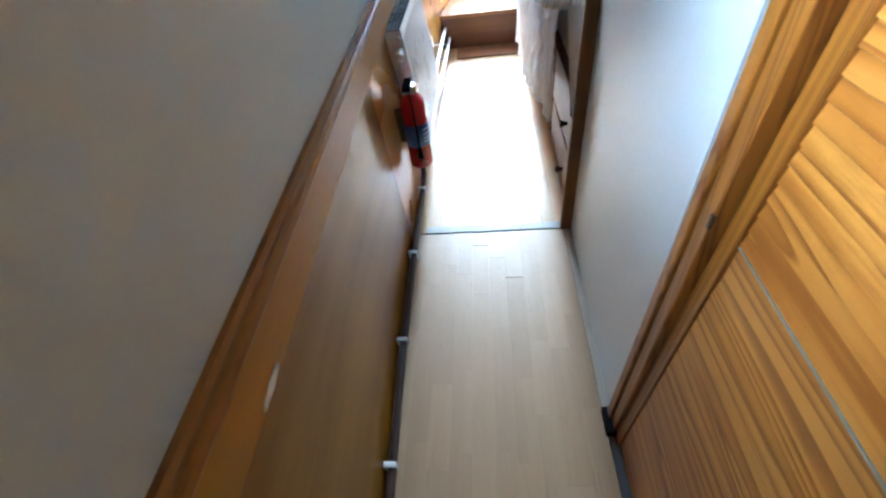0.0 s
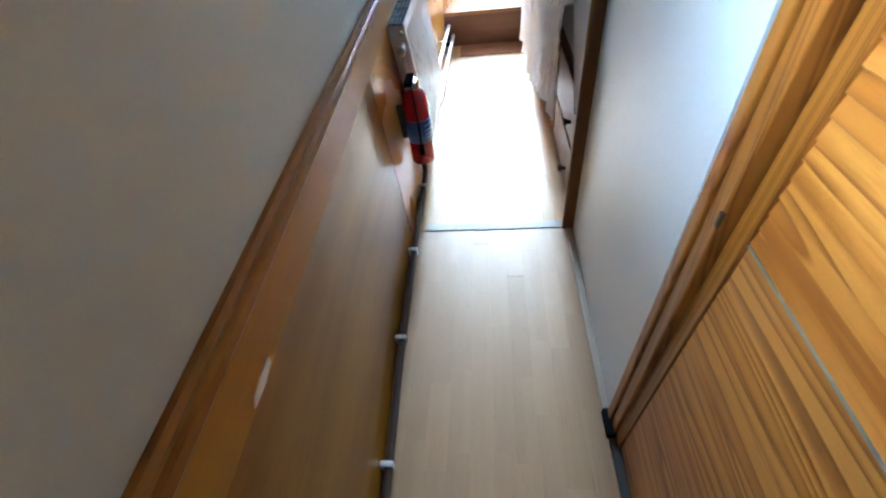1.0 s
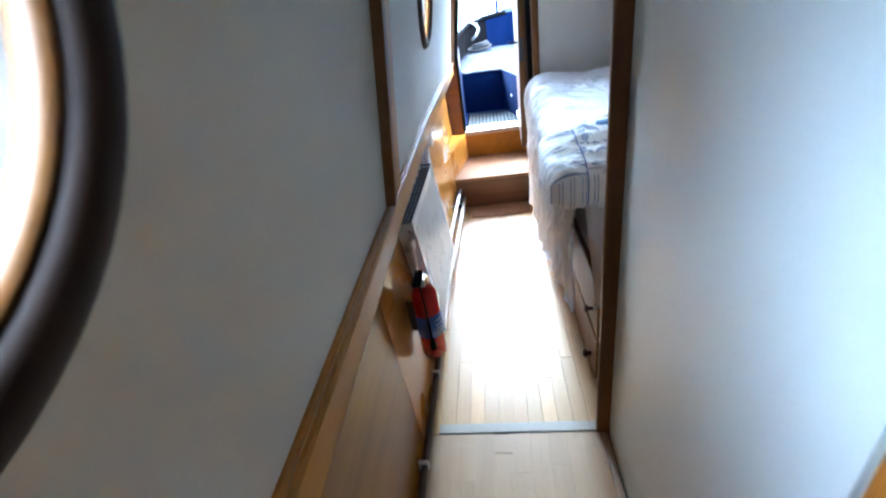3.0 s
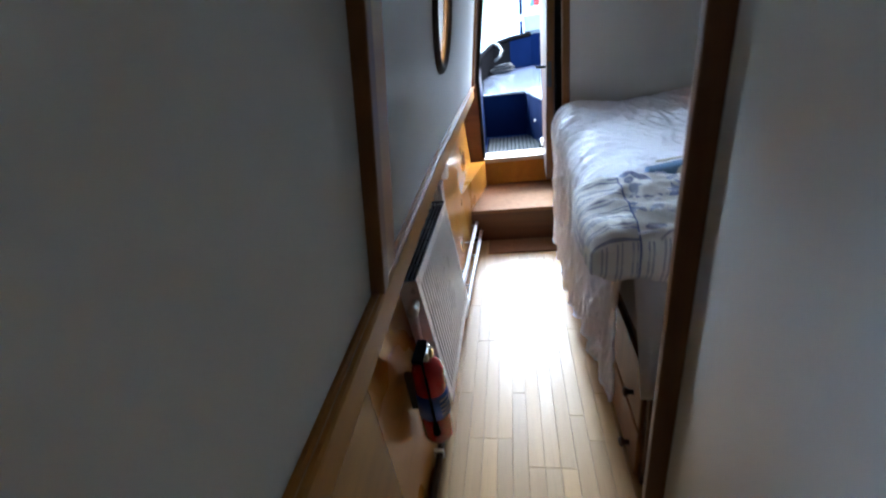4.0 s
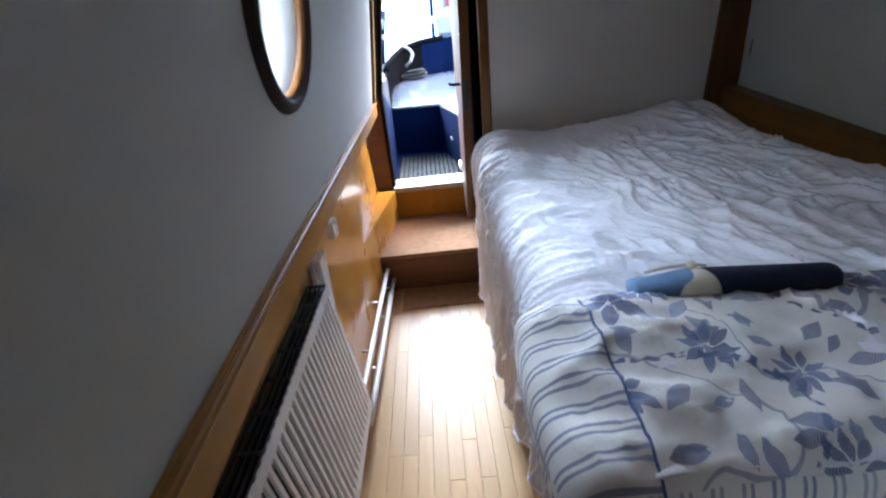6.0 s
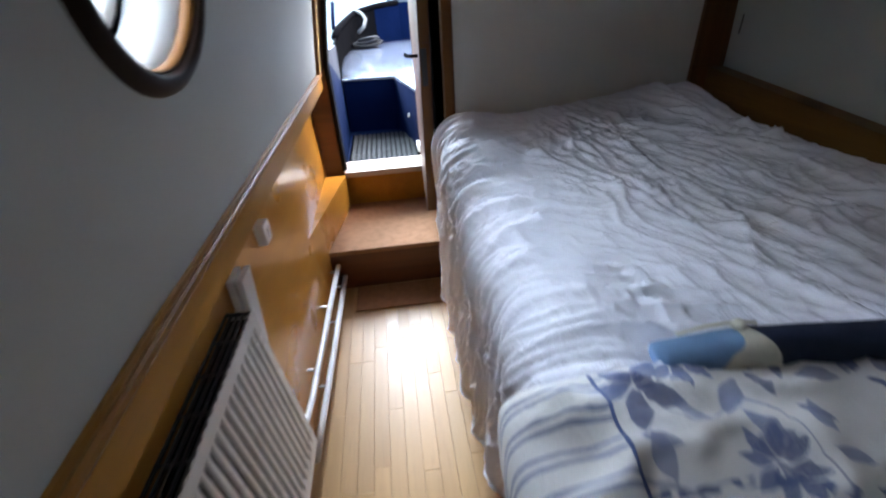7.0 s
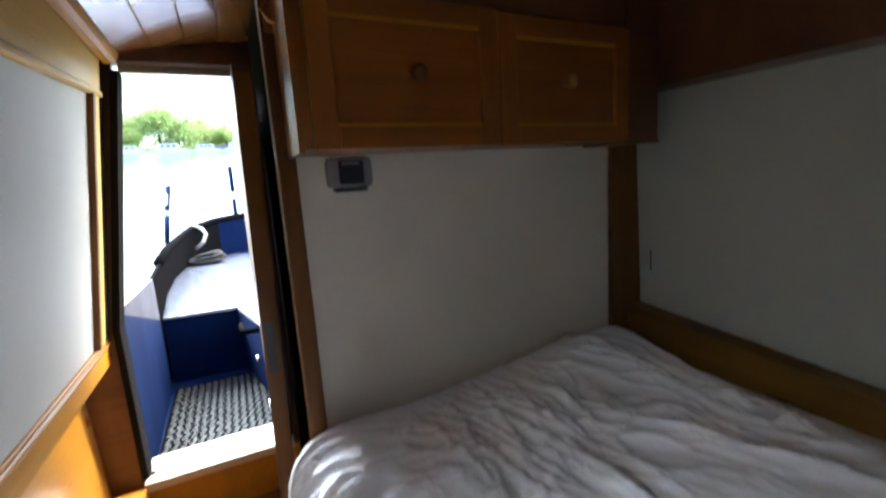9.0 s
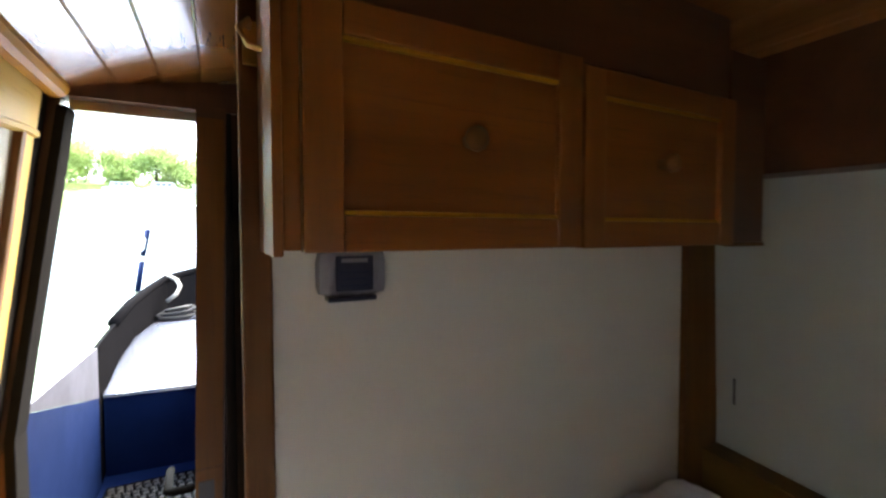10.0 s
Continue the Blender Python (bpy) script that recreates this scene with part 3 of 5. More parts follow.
solid("trim_side_rail", bevelled(extrude_along([[(1.618, y, z - 0.14), (1.618, y, z), (1.684, y, z), (1.684, y, z - 0.14)] for y, z in ((0.03, 0.90), (BULK - 0.02, 1.058))]), 0.004), RAILWOOD, "brown wooden rail along the cabin side above the bed", kind="structure")
solid("trim_east_cornice", extrude_along([[(1.551, y, z), (1.551, y, 1.97), (1.66, y, 1.97), (1.66, y, z)] for y, z in ((0.03, 1.70), (BULK - 0.022, 1.73))]), DARKWOOD, "dark wooden cornice board above the bed", kind="structure")

# ceiling: boards with open joints, in one mesh
bm = bmesh.new()
x = -0.02
while x < 1.76:
    w = 0.104
    a, c = x, x + w
    za, zc = ceiling_z(a), ceiling_z(c)
    prof = [(a, za + 0.006), (a + 0.004, za), (c - 0.004, zc), (c, zc + 0.006), (c, zc + 0.02), (a, za + 0.02)]
    lo = [bm.verts.new((px, AFT, pz)) for px, pz in prof]
    hi = [bm.verts.new((px, 2.72, pz)) for px, pz in prof]
    bm.faces.new(lo)
    bm.faces.new(hi[::-1])
    for i in range(6):
        j = (i + 1) % 6
        bm.faces.new((lo[j], lo[i], hi[i], hi[j]))
    x += w
lo = [bm.verts.new(p) for p in ((-0.1, AFT, 2.12), (1.8, AFT, 2.12), (1.8, 2.72, 2.12), (-0.1, 2.72, 2.12))]
hi = [bm.verts.new(v.co + Vector((0, 0, 0.05))) for v in lo]
bm.faces.new(lo)
bm.faces.new(hi)
for i in range(4):
    bm.faces.new((lo[i], lo[(i + 1) % 4], hi[(i + 1) % 4], hi[i]))
solid("ceiling", bm, CEIL, "varnished pine tongue and groove ceiling", kind="structure")

# ---- fore bulkhead with the doorway ----
SILL_Z = 0.465


solid("wall_north_2", sheet([(-0.2, DOORWALL, 0), (0.068, DOORWALL, 0), (0.068, DOORWALL, SILL_Z), (-0.2, DOORWALL, SILL_Z)], -0.04), DARKWOOD, "red-brown lobby panel beside the sill", kind="structure")
solid("wall_north_3", sheet([(-0.2, DOORWALL, SILL_Z), (0.042, DOORWALL, SILL_Z), (0.030, DOORWALL, 1.03), (-0.2, DOORWALL, 1.03)], -0.04), DARKWOOD, "red-brown door pillar at the cabin side", kind="structure")
solid("wall_north_6", sheet([(-0.2, DOORWALL, 1.032), (0.030, DOORWALL, 1.032), (0.176, DOORWALL, 2.06), (-0.2, DOORWALL, 2.06)], -0.04), LEAF, "dark upper door pillar at the cabin side", kind="structure")
solid("wall_north_4", box(0.575, 0.75, DOORWALL + 0.002, DOORWALL + 0.042, 0, 2.09), LEAF, "dark wood beside the fore door", kind="structure")
solid("wall_north_5", box(0.05, 0.58, DOORWALL + 0.004, DOORWALL + 0.04, 1.985, 2.10), LEAF, "dark door head", kind="structure")

# ---- doorway, door leaf, steps ----
door_frame = thing("door_1", (0.3, DOORWALL, SILL_Z), "dark framed fore doorway open to the well deck", "doorway", kind="structure")
JAMB = [(SILL_Z, 0.050), (1.06, 0.050), (1.95, 0.180)]
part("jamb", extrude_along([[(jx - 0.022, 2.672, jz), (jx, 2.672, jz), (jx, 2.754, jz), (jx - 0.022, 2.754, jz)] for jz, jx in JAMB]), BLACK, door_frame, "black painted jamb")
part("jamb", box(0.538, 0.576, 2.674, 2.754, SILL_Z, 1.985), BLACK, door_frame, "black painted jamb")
part("head", box(0.12, 0.60, 2.670, 2.754, 1.978, 2.03), LEAF, door_frame, "dark wooden head rail")
part("head_strip", box(0.175, 0.555, 2.71, 2.735, 1.950, 1.977), STEEL, door_frame, "bright metal weather strip")
part("sill", box(0.040, 0.575, 2.636, 2.824, SILL_Z - 0.035, SILL_Z, 0.004), SILL, door_frame, "pale worn sill board")
part("riser", box(-0.09, 0.598, 2.6685, 2.682, 0.02, SILL_Z - 0.036), OAK, door_frame, "varnished riser board")

leaf = thing("fore_door", (0.515, 2.35, SILL_Z), "dark wooden fore door leaf folded open into the lobby", "door")
part("leaf", extrude_along([[(0.485 + k, 2.003, z), (0.530 + k, 2.003, z), (0.545, 2.655, z), (0.505, 2.655, z)] for z, k in ((SILL_Z + 0.005, -0.007), (1.82, 0.022))]), LEAF, leaf)
part("edge_strip", extrude_along([[(0.487 + k, 2.000, z), (0.528 + k, 2.000, z), (0.528 + k, 2.0028, z), (0.487 + k, 2.0028, z)] for z, k in ((SILL_Z + 0.008, -0.007), (1.20, 0.007))]), POST, leaf, "lighter worn lower closing edge")
part("edge_strip", extrude_along([[(0.487 + k, 2.000, z), (0.528 + k, 2.000, z), (0.528 + k, 2.0028, z), (0.487 + k, 2.0028, z)] for z, k in ((1.202, 0.007), (1.80, 0.021))]), POST, leaf, "lighter worn upper closing edge")
part("lock_plate", box(0.498, 0.522, 1.9970, 1.9996, 1.04, 1.18), GRILLE, leaf, "dark metal lock plate")
part("handle", tube([(0.490, 2.045, 1.150), (0.455, 2.045, 1.150), (0.448, 2.05, 1.150), (0.445, 2.14, 1.145)], 0.007), BLACK, leaf, "dark lever handle", True)
for z in (0.66, 1.66):
    part("hinge", box(0.546, 0.555, 2.60, 2.665, z, z + 0.09, 0.002), BRASS, leaf, "brass butt hinge")

step = thing("entrance_step", (0.3, 2.35, 0), "carpeted entrance step with a dark wooden riser", "step")
part("tread", box(-0.075, 0.598, 2.090, 2.667, 0.218, 0.245, 0.006), CARPET, step, "tan carpeted tread")
part("riser", box(-0.085, 0.598, 2.106, 2.124, 0.0, 0.217), DARKWOOD, step, "dark red-brown riser")

wedge_box = thing("wedge_box", (-0.03, 2.3, 0), "honey plywood wedge casing beside the entrance step", "casing")
wedge = [(-0.078, 1.87), (0.046, 2.634), (-0.085, 2.634)]
bm = bmesh.new()
hexa(bm, [(px, py, 0.247) for px, py in wedge], [(px, py, 0.405 + 0.03) for px, py in wedge])
part("side_panel", bm, PLY, wedge_box)
bm = bmesh.new()
hexa(bm, [(px, py, 0.4355) for px, py in wedge], [(px, py, 0.45) for px, py in wedge])
part("lid", bm, PLY, wedge_box, "lighter plywood lid")
bm = bmesh.new()
hexa(bm, [(-0.078, 1.87, 0.0), (-0.042, 2.088, 0.0), (-0.09, 2.088, 0.0)], [(-0.078, 1.87, 0.2465), (-0.042, 2.088, 0.2465), (-0.09, 2.088, 0.2465)])
part("foot_panel", bm, PLY, wedge_box)
solid("door_mat", box(0.068, 0.545, 1.886, 2.088, 0.0015, 0.010, 0.003), CARPET, "tan coir mat at the foot of the step", "mat")

# ---- portholes ----


def porthole(k, cy, cz):
    base = upper(cy, cz - 0.2)
    ob = thing(f"window_{k}", base, "round porthole with a dark turned wooden surround", "porthole", kind="structure")
    m = Matrix.Translation(upper(cy, cz)) @ Matrix.Rotation(radians(90) + math.atan(LEAN_IN), 4, "Y")
    part("surround", lathe([(0.170, -0.004), (0.168, 0.006), (0.170, 0.014), (0.176, 0.018), (0.186, 0.017), (0.195, 0.011), (0.199, 0.003), (0.199, -0.004)], m, 64, True), RING, ob, "dark turned wooden ring", True)
    part("inner_lip", lathe([(0.1675, 0.006), (0.1675, -0.013), (0.1650, -0.013), (0.1640, -0.003), (0.1655, 0.006)], m, 64, True), POST, ob, "golden inner wooden lip", True)
    part("liner", lathe([(0.1695, -0.014), (0.1695, -0.118), (0.159, -0.118), (0.1650, -0.014)], m, 64, True), ENAMEL, ob, "white painted liner", True)
    part("gasket", lathe([(0.1565, -0.088), (0.1565, -0.091), (0.146, -0.091), (0.146, -0.088)], m, 64, True), RUBBER, ob, "thin black gasket", True)
    part("window_frame", lathe([(0.156, -0.092), (0.156, -0.116), (0.128, -0.116), (0.126, -0.108), (0.132, -0.095), (0.14, -0.092)], m, 64, True), ENAMEL, ob, "white painted metal frame", True)
    pane = part("pane", lathe([(0.0, -0.108), (0.130, -0.108), (0.130, -0.113), (0.0, -0.113)], m, 48), GLASS, ob)
    pane.visible_shadow = False
    return ob


for k, (cy, cz) in enumerate(PORT):
    porthole(k + 1, cy, cz)

# ---- louvre door and its casing ----
louvre = thing("louvre_door", (0.64, -1.2, 0), "orange pine louvre door with fixed slats, closed", "door")
L0, L1 = -0.866, -1.52


def door_pt(x, y, z):
    """The door hangs a little out of true with its frame."""
    return (x + 0.030 * z, y - 0.014 * z, z)


def door_box(x0, x1, y0, y1, z0, z1, bev=0.003):
    b = box(x0, x1, y0, y1, z0, z1)
    if bev:
        bevelled(b, bev)
    for v in b.verts:
        v.co = door_pt(*v.co)
    return b


part("stile", door_box(0.602, 0.640, L0 - 0.036, L0, 0.01, 1.9), CASING, louvre)
part("stile", door_box(0.606, 0.640, L1, L1 + 0.05, 0.01, 1.9), CASING, louvre)
part("rail", door_box(0.608, 0.638, L1 + 0.05, L0 - 0.036, 0.715, 0.803), PINE, louvre, "wide pine lock rail")
part("rail", door_box(0.608, 0.638, L1 + 0.05, L0 - 0.036, 0.01, 0.08), PINE, louvre)
part("rail", door_box(0.608, 0.638, L1 + 0.05, L0 - 0.036, 1.82, 1.9), PINE, louvre)
# thin pale strip paints the varnish highlight along the rail's bevelled edge
part("highlight_strip", door_box(0.6055, 0.6095, L1 + 0.05, L0 - 0.036, 0.8025, 0.8048, 0), ALU, louvre, "pale strip for the glossy highlight on the lock rail's edge")
for z0, z1, dip in ((0.084, 0.71, 0.0), (0.809, 1.80, 0.003)):
    k = int((z1 - z0) / 0.0275) + 1
    for i in range(k):
        z = z0 + i * 0.0275
        bm = bmesh.new()
        q = [(0.606, z), (0.6085, z - 0.002), (0.6112 + dip, z + 0.031), (0.6085 + dip, z + 0.034)]
        hexa(bm, [door_pt(px, L1 + 0.045, pz) for px, pz in q], [door_pt(px, L0 - 0.031, pz) for px, pz in q])
        part("slat", bm, PINE, louvre)

casing = thing("door_2", (0.62, -0.82, 0), "varnished pine casing of the louvre door", "door casing", kind="structure")


def upright(x0, x1, fore, fore_lean, aft, aft_lean, bev):
    """A casing member whose two edges rake by their own amounts."""
    bm = bmesh.new()
    hexa(bm, [(x0, aft, 0), (x1, aft, 0), (x1, fore, 0), (x0, fore, 0)], [(x0 + 0.020, aft - aft_lean * 1.96, 1.96), (x1 + 0.020, aft - aft_lean * 1.96, 1.96), (x1 + 0.020, fore - fore_lean * 1.96, 1.96), (x0 + 0.020, fore - fore_lean * 1.96, 1.96)])
    return bevelled(bm, bev, 3)


part("casing", upright(0.590, 0.645, -0.800, 0.008, -0.830, 0.006, 0.006), CASING, casing, "rounded outer casing member")
part("stop", upright(0.596, 0.645, -0.833, 0.006, -0.864, 0.012, 0.004), CASING, casing, "inner casing member beyond a dark groove")
part("catch", box(0.600, 0.6075, -0.876, -0.869, 0.806, 0.832, 0.001), PIPE, casing, "small steel cabinet catch")
part("plinth_block", box(0.578, 0.62, -0.872, -0.796, 0, 0.028, 0.002), BLACK, casing, "black worn foot")
solid("trim_threshold_east", box(0.584, 0.640, L1, -0.874, 0.0, 0.014, 0.003), GRILLE, "dark metal track below the louvre door", kind="structure")

# ---- threshold ----
solid("trim_threshold", box(-0.012, 0.580, 0.0, 0.040, 0.0, 0.0035, 0.0015), ALU, "pale worn threshold strip between two floors", kind="structure")
solid("trim_threshold_gap", box(-0.012, 0.600, -0.0032, -0.0005, -0.006, 0.001), GRILLE, "dark joint before the threshold", kind="structure")
solid("baseboard", box(0.582, 0.604, -0.79, -0.018, 0, 0.014, 0.003), SILL, "thin pale bead at the partition's foot", kind="structure")

# ---- pipes ----
feed = thing("heating_pipe", (0, -0.8, 0), "brown painted heating pipe in white clips along the floor", "pipe")
part("pipe", tube([(pipe_x(y), y, 0.026) for y in (AFT + 0.02, -1.3, -0.6, 0.0, 0.36)] + [(-0.046, 0.39, 0.05), (-0.046, 0.40, 0.2)], 0.0125), PIPE, feed, "", True)
for y in (-2.2, -1.79, -1.38, -0.969, -0.563, -0.144, 0.287):
    b = box(pipe_x(y) - 0.026, pipe_x(y) + 0.016, y - 0.008, y + 0.008, 0.006, 0.043, 0.005)
    part("clip", b, CLIP, feed, "white plastic pipe clip")

pair = thing("radiator_pipes", (0, 1.6, 0), "pair of white painted radiator pipes along the lining", "pipe")
part("pipe", tube([(-0.036, 1.03, 0.225), (-0.030, 1.08, 0.215), (-0.028, 1.2, 0.19), (-0.022, 1.7, 0.165), (-0.012, 2.14, 0.150)], 0.0125), ENAMEL, pair, "", True)
part("pipe", tube([(-0.010, 1.03, 0.10), (-0.008, 1.2, 0.095), (0.004, 1.7, 0.085), (0.014, 2.14, 0.08)], 0.0125), ENAMEL, pair, "", True)
for y in (1.35, 1.75, 2.05):
    cz = 0.190 - 0.044 * (y - 1.2)
    part("clip", box(-0.074, -0.020, y - 0.004, y + 0.004, cz - 0.005, cz + 0.005, 0.002), STEEL, pair, "small metal clip")
    part("clip", box(-0.058, -0.004, y - 0.004, y + 0.004, cz - 0.100, cz - 0.090, 0.002), STEEL, pair, "small metal clip")
part("valve", lathe([(0, 0), (0.018, 0), (0.022, 0.01), (0.022, 0.03), (0.014, 0.04), (0, 0.042)], pose(-0.020, 1.045, 0.165, 0, 0, 0), 16), CLIP, pair, "white valve cap", True)

# ---- radiator ----
rad = thing("radiator", (-0.03, 0.64, 0.2), "white ribbed panel radiator with a top grille", "radiator")
RY0, RY1, RZ0, RZ1 = 0.335, 1.016, 0.225, 0.742


def rad_pt(d, y, z):
    """d: depth back from the radiator's face, which leans with the lining."""
    return (0.020 - 0.052 * (z - RZ0) / (RZ1 - RZ0) - d, y, z)


bm = bmesh.new()
pitch = (RY1 - RY0 - 0.05) / 22
ys = [(RY0, 0.004), (RY0 + 0.004, 0), (RY0 + 0.025, 0)]
for i in range(22):
    y = RY0 + 0.025 + i * pitch
    ys += [(y + 0.30 * pitch, 0), (y + 0.42 * pitch, 0.007), (y + 0.78 * pitch, 0.007), (y + 0.90 * pitch, 0)]
ys += [(RY1 - 0.004, 0), (RY1, 0.004)]
zs = [RZ0, RZ0 + 0.03, RZ0 + 0.045, RZ1 - 0.045, RZ1 - 0.03, RZ1 - 0.004, RZ1]
keep = [0, 0, 1, 1, 0, 0, 0]
grid = [[bm.verts.new(rad_pt(d * k if d > 0.005 else d + (0.003 if z == RZ1 else 0), y, z)) for y, d in ys] for z, k in zip(zs, keep)]
for a, c in zip(grid, grid[1:]):
    for i in range(len(ys) - 1):
        bm.faces.new((a[i], a[i + 1], c[i + 1], c[i]))
part("front_panel", bm, ENAMEL, rad, "white ribbed steel face")
for y0, y1 in ((RY0, RY0 + 0.002), (RY1 - 0.002, RY1)):
    bm = bmesh.new()
    hexa(bm, [rad_pt(0.001, y0, RZ0), rad_pt(0.065, y0, RZ0), rad_pt(0.065, y1, RZ0), rad_pt(0.001, y1, RZ0)], [rad_pt(0.001, y0, RZ1), rad_pt(0.065, y0, RZ1), rad_pt(0.065, y1, RZ1), rad_pt(0.001, y1, RZ1)])
    part("side_panel", bm, ENAMEL, rad)
# core is coloured black to give the shade inside the grille slots
bm = bmesh.new()
hexa(bm, [rad_pt(0.006, RY0 + 0.004, RZ0 + 0.02), rad_pt(0.063, RY0 + 0.004, RZ0 + 0.02), rad_pt(0.063, RY1 - 0.004, RZ0 + 0.02), rad_pt(0.006, RY1 - 0.004, RZ0 + 0.02)], [rad_pt(0.006, RY0 + 0.004, RZ1 - 0.02), rad_pt(0.063, RY0 + 0.004, RZ1 - 0.02), rad_pt(0.063, RY1 - 0.004, RZ1 - 0.02), rad_pt(0.006, RY1 - 0.004, RZ1 - 0.02)])
part("core", bm, RUBBER, rad, "convector core blackened for the shade in the grille slots")
for i in range(5):
    d = 0.004 + i * 0.0138
    bm = bmesh.new()
    hexa(bm, [rad_pt(d, RY0, RZ1 - 0.006), rad_pt(d + 0.0045, RY0, RZ1 - 0.006), rad_pt(d + 0.0045, RY1, RZ1 - 0.006), rad_pt(d, RY1, RZ1 - 0.006)], [rad_pt(d, RY0, RZ1), rad_pt(d + 0.0045, RY0, RZ1), rad_pt(d + 0.0045, RY1, RZ1), rad_pt(d, RY1, RZ1)])
    part("grille_bar", bm, GRILLE, rad)
for i in range(8):
    y = RY0 + (RY1 - RY0 - 0.008) * i / 7
    part("grille_bridge", box(*sorted((rad_pt(0.064, y, RZ1)[0], rad_pt(0.004, y, RZ1)[0])), y, y + 0.005, RZ1 - 0.007, RZ1 + 0.001), GRILLE, rad)
part("valve_body", lathe([(0, 0), (0.013, 0), (0.013, 0.03), (0.018, 0.032), (0.018, 0.06), (0.012, 0.065), (0, 0.066)], pose(-0.045, 0.331, 0.665, 90, 0, 0), 16), STEEL, rad, "chrome radiator valve", True)
part("bleed_plug", lathe([(0, 0), (0.009, 0), (0.009, 0.012), (0, 0.013)], pose(-0.045, 0.335, 0.71, 90, 0, 0), 6), STEEL, rad)
part("tail_pipe", tube([(-0.045, 0.308, 0.665), (-0.045, 0.305, 0.56), (-0.042, 0.315, 0.42), (-0.046, 0.38, 0.16)], 0.008), ENAMEL, rad, "white painted tail pipe", True)
for bx in (-0.090, -0.066):
    bm = bmesh.new()
    hexa(bm, [(bx + 0.012, 1.022, 0.55), (bx + 0.028, 1.022, 0.55), (bx + 0.028, 1.05, 0.55), (bx + 0.012, 1.05, 0.55)], [(bx, 1.06, 0.80), (bx + 0.016, 1.06, 0.80), (bx + 0.016, 1.136, 0.80), (bx, 1.136, 0.80)])
    part("bracket", bevelled(bm, 0.003), ENAMEL, rad, "white wall bracket")

socket_box = thing("switch_box", (-0.09, 1.36, 0.75), "small white plastic switch box on the lining", "switch")
part("box", box(-0.096, -0.062, 1.345, 1.41, 0.735, 0.80, 0.006), CLIP, socket_box)
part("rocker", box(-0.063, -0.057, 1.365, 1.39, 0.752, 0.783, 0.002), ENAMEL, socket_box)

# torn paper scrap on the gunwale board
bm = bmesh.new()
sx = side_x(-1.16) + 0.0062
outline = [(-1.219, 0.944), (-1.214, 0.950), (-1.197, 0.954), (-1.177, 0.953), (-1.179, 0.948), (-1.197, 0.943)]
hexa(bm, [(sx, py, pz) for py, pz in outline], [(sx + 0.0015, py, pz) for py, pz in outline])
solid("paper_scrap", bm, WHITE, "torn white paper scrap stuck on the oak board", "paper")

# ---- fire extinguisher ----
ext = thing("fire_extinguisher", (0.008, 0.14, 0.25), "small red fire extinguisher with a blue label on a wall bracket", "extinguisher")
em = pose(0.008, 0.14, 0.25)
part("cylinder", lathe([(0, 0), (0.040, 0), (0.047, 0.005), (0.049, 0.014), (0.049, 0.265), (0.046, 0.285), (0.036, 0.303), (0.020, 0.315), (0.016, 0.322), (0, 0.322)], em, 40), RED, ext, "glossy red steel cylinder", True)
bm = lathe([(0.0495, 0.105), (0.0498, 0.105), (0.0498, 0.20), (0.0495, 0.20)], em, 40, True)
part("label", bm, LABEL, ext, "blue printed label", True)
for i, (z, w) in enumerate(((0.372, 0.9), (0.388, 0.6), (0.405, 1.1), (0.425, 0.8))):
    bm = bmesh.new()
    row = []
    for k in range(7):
        q = -0.9 + w * k / 6
        row.append((0.008 + 0.0502 * math.cos(q), 0.14 + 0.0502 * math.sin(q)))
    a = [bm.verts.new((px, py, z)) for px, py in row]
    c = [bm.verts.new((px, py, z + 0.006)) for px, py in row]
    for k in range(6):
        bm.faces.new((a[k], a[k + 1], c[k + 1], c[k]))
    bmesh.ops.solidify(bm, geom=bm.faces[:], thickness=0.0004)
    part("print_bar", bm, WHITE, ext, "pale print bar")
part("hose", tube([(0.008, 0.10, 0.585), (0.012, 0.084, 0.575), (0.016, 0.078, 0.54), (0.018, 0.080, 0.44), (0.018, 0.083, 0.355)], 0.0042), RUBBER, ext, "black rubber hose", True)
part("nozzle", lathe([(0, 0), (0.012, 0), (0.010, 0.03), (0.007, 0.045), (0, 0.045)], pose(0.018, 0.083, 0.312), 16), RUBBER, ext, "black nozzle", True)
part("valve_head", box(-0.008, 0.024, 0.115, 0.165, 0.570, 0.602, 0.006), STEEL, ext, "metal valve head")
part("gauge", lathe([(0, 0), (0.014, 0), (0.015, 0.006), (0.012, 0.01), (0, 0.01)], pose(0.024, 0.14, 0.586, 0, 90, 0), 20), BRASS, ext, "small pressure gauge", True)
part("lever", box(-0.012, 0.018, 0.065, 0.16, 0.612, 0.620, 0.003), RUBBER, ext, "upper squeeze lever")
part("carry_handle", box(-0.012, 0.018, 0.070, 0.15, 0.603, 0.607, 0.001), RUBBER, ext, "lower carrying handle")
part("safety_pin", tube([(0.035 + 0.012 * math.cos(q), 0.135, 0.622 + 0.012 * math.sin(q)) for q in [2 * math.pi * k / 16 for k in range(16)]], 0.0015, 6, True), STEEL, ext, "wire safety pin ring")
part("wall_bracket", box(-0.070, -0.038, 0.135, 0.155, 0.36, 0.50, 0.003), GRILLE, ext, "black wall bracket")
ext.location = (-0.010, 0.205, 0.236)

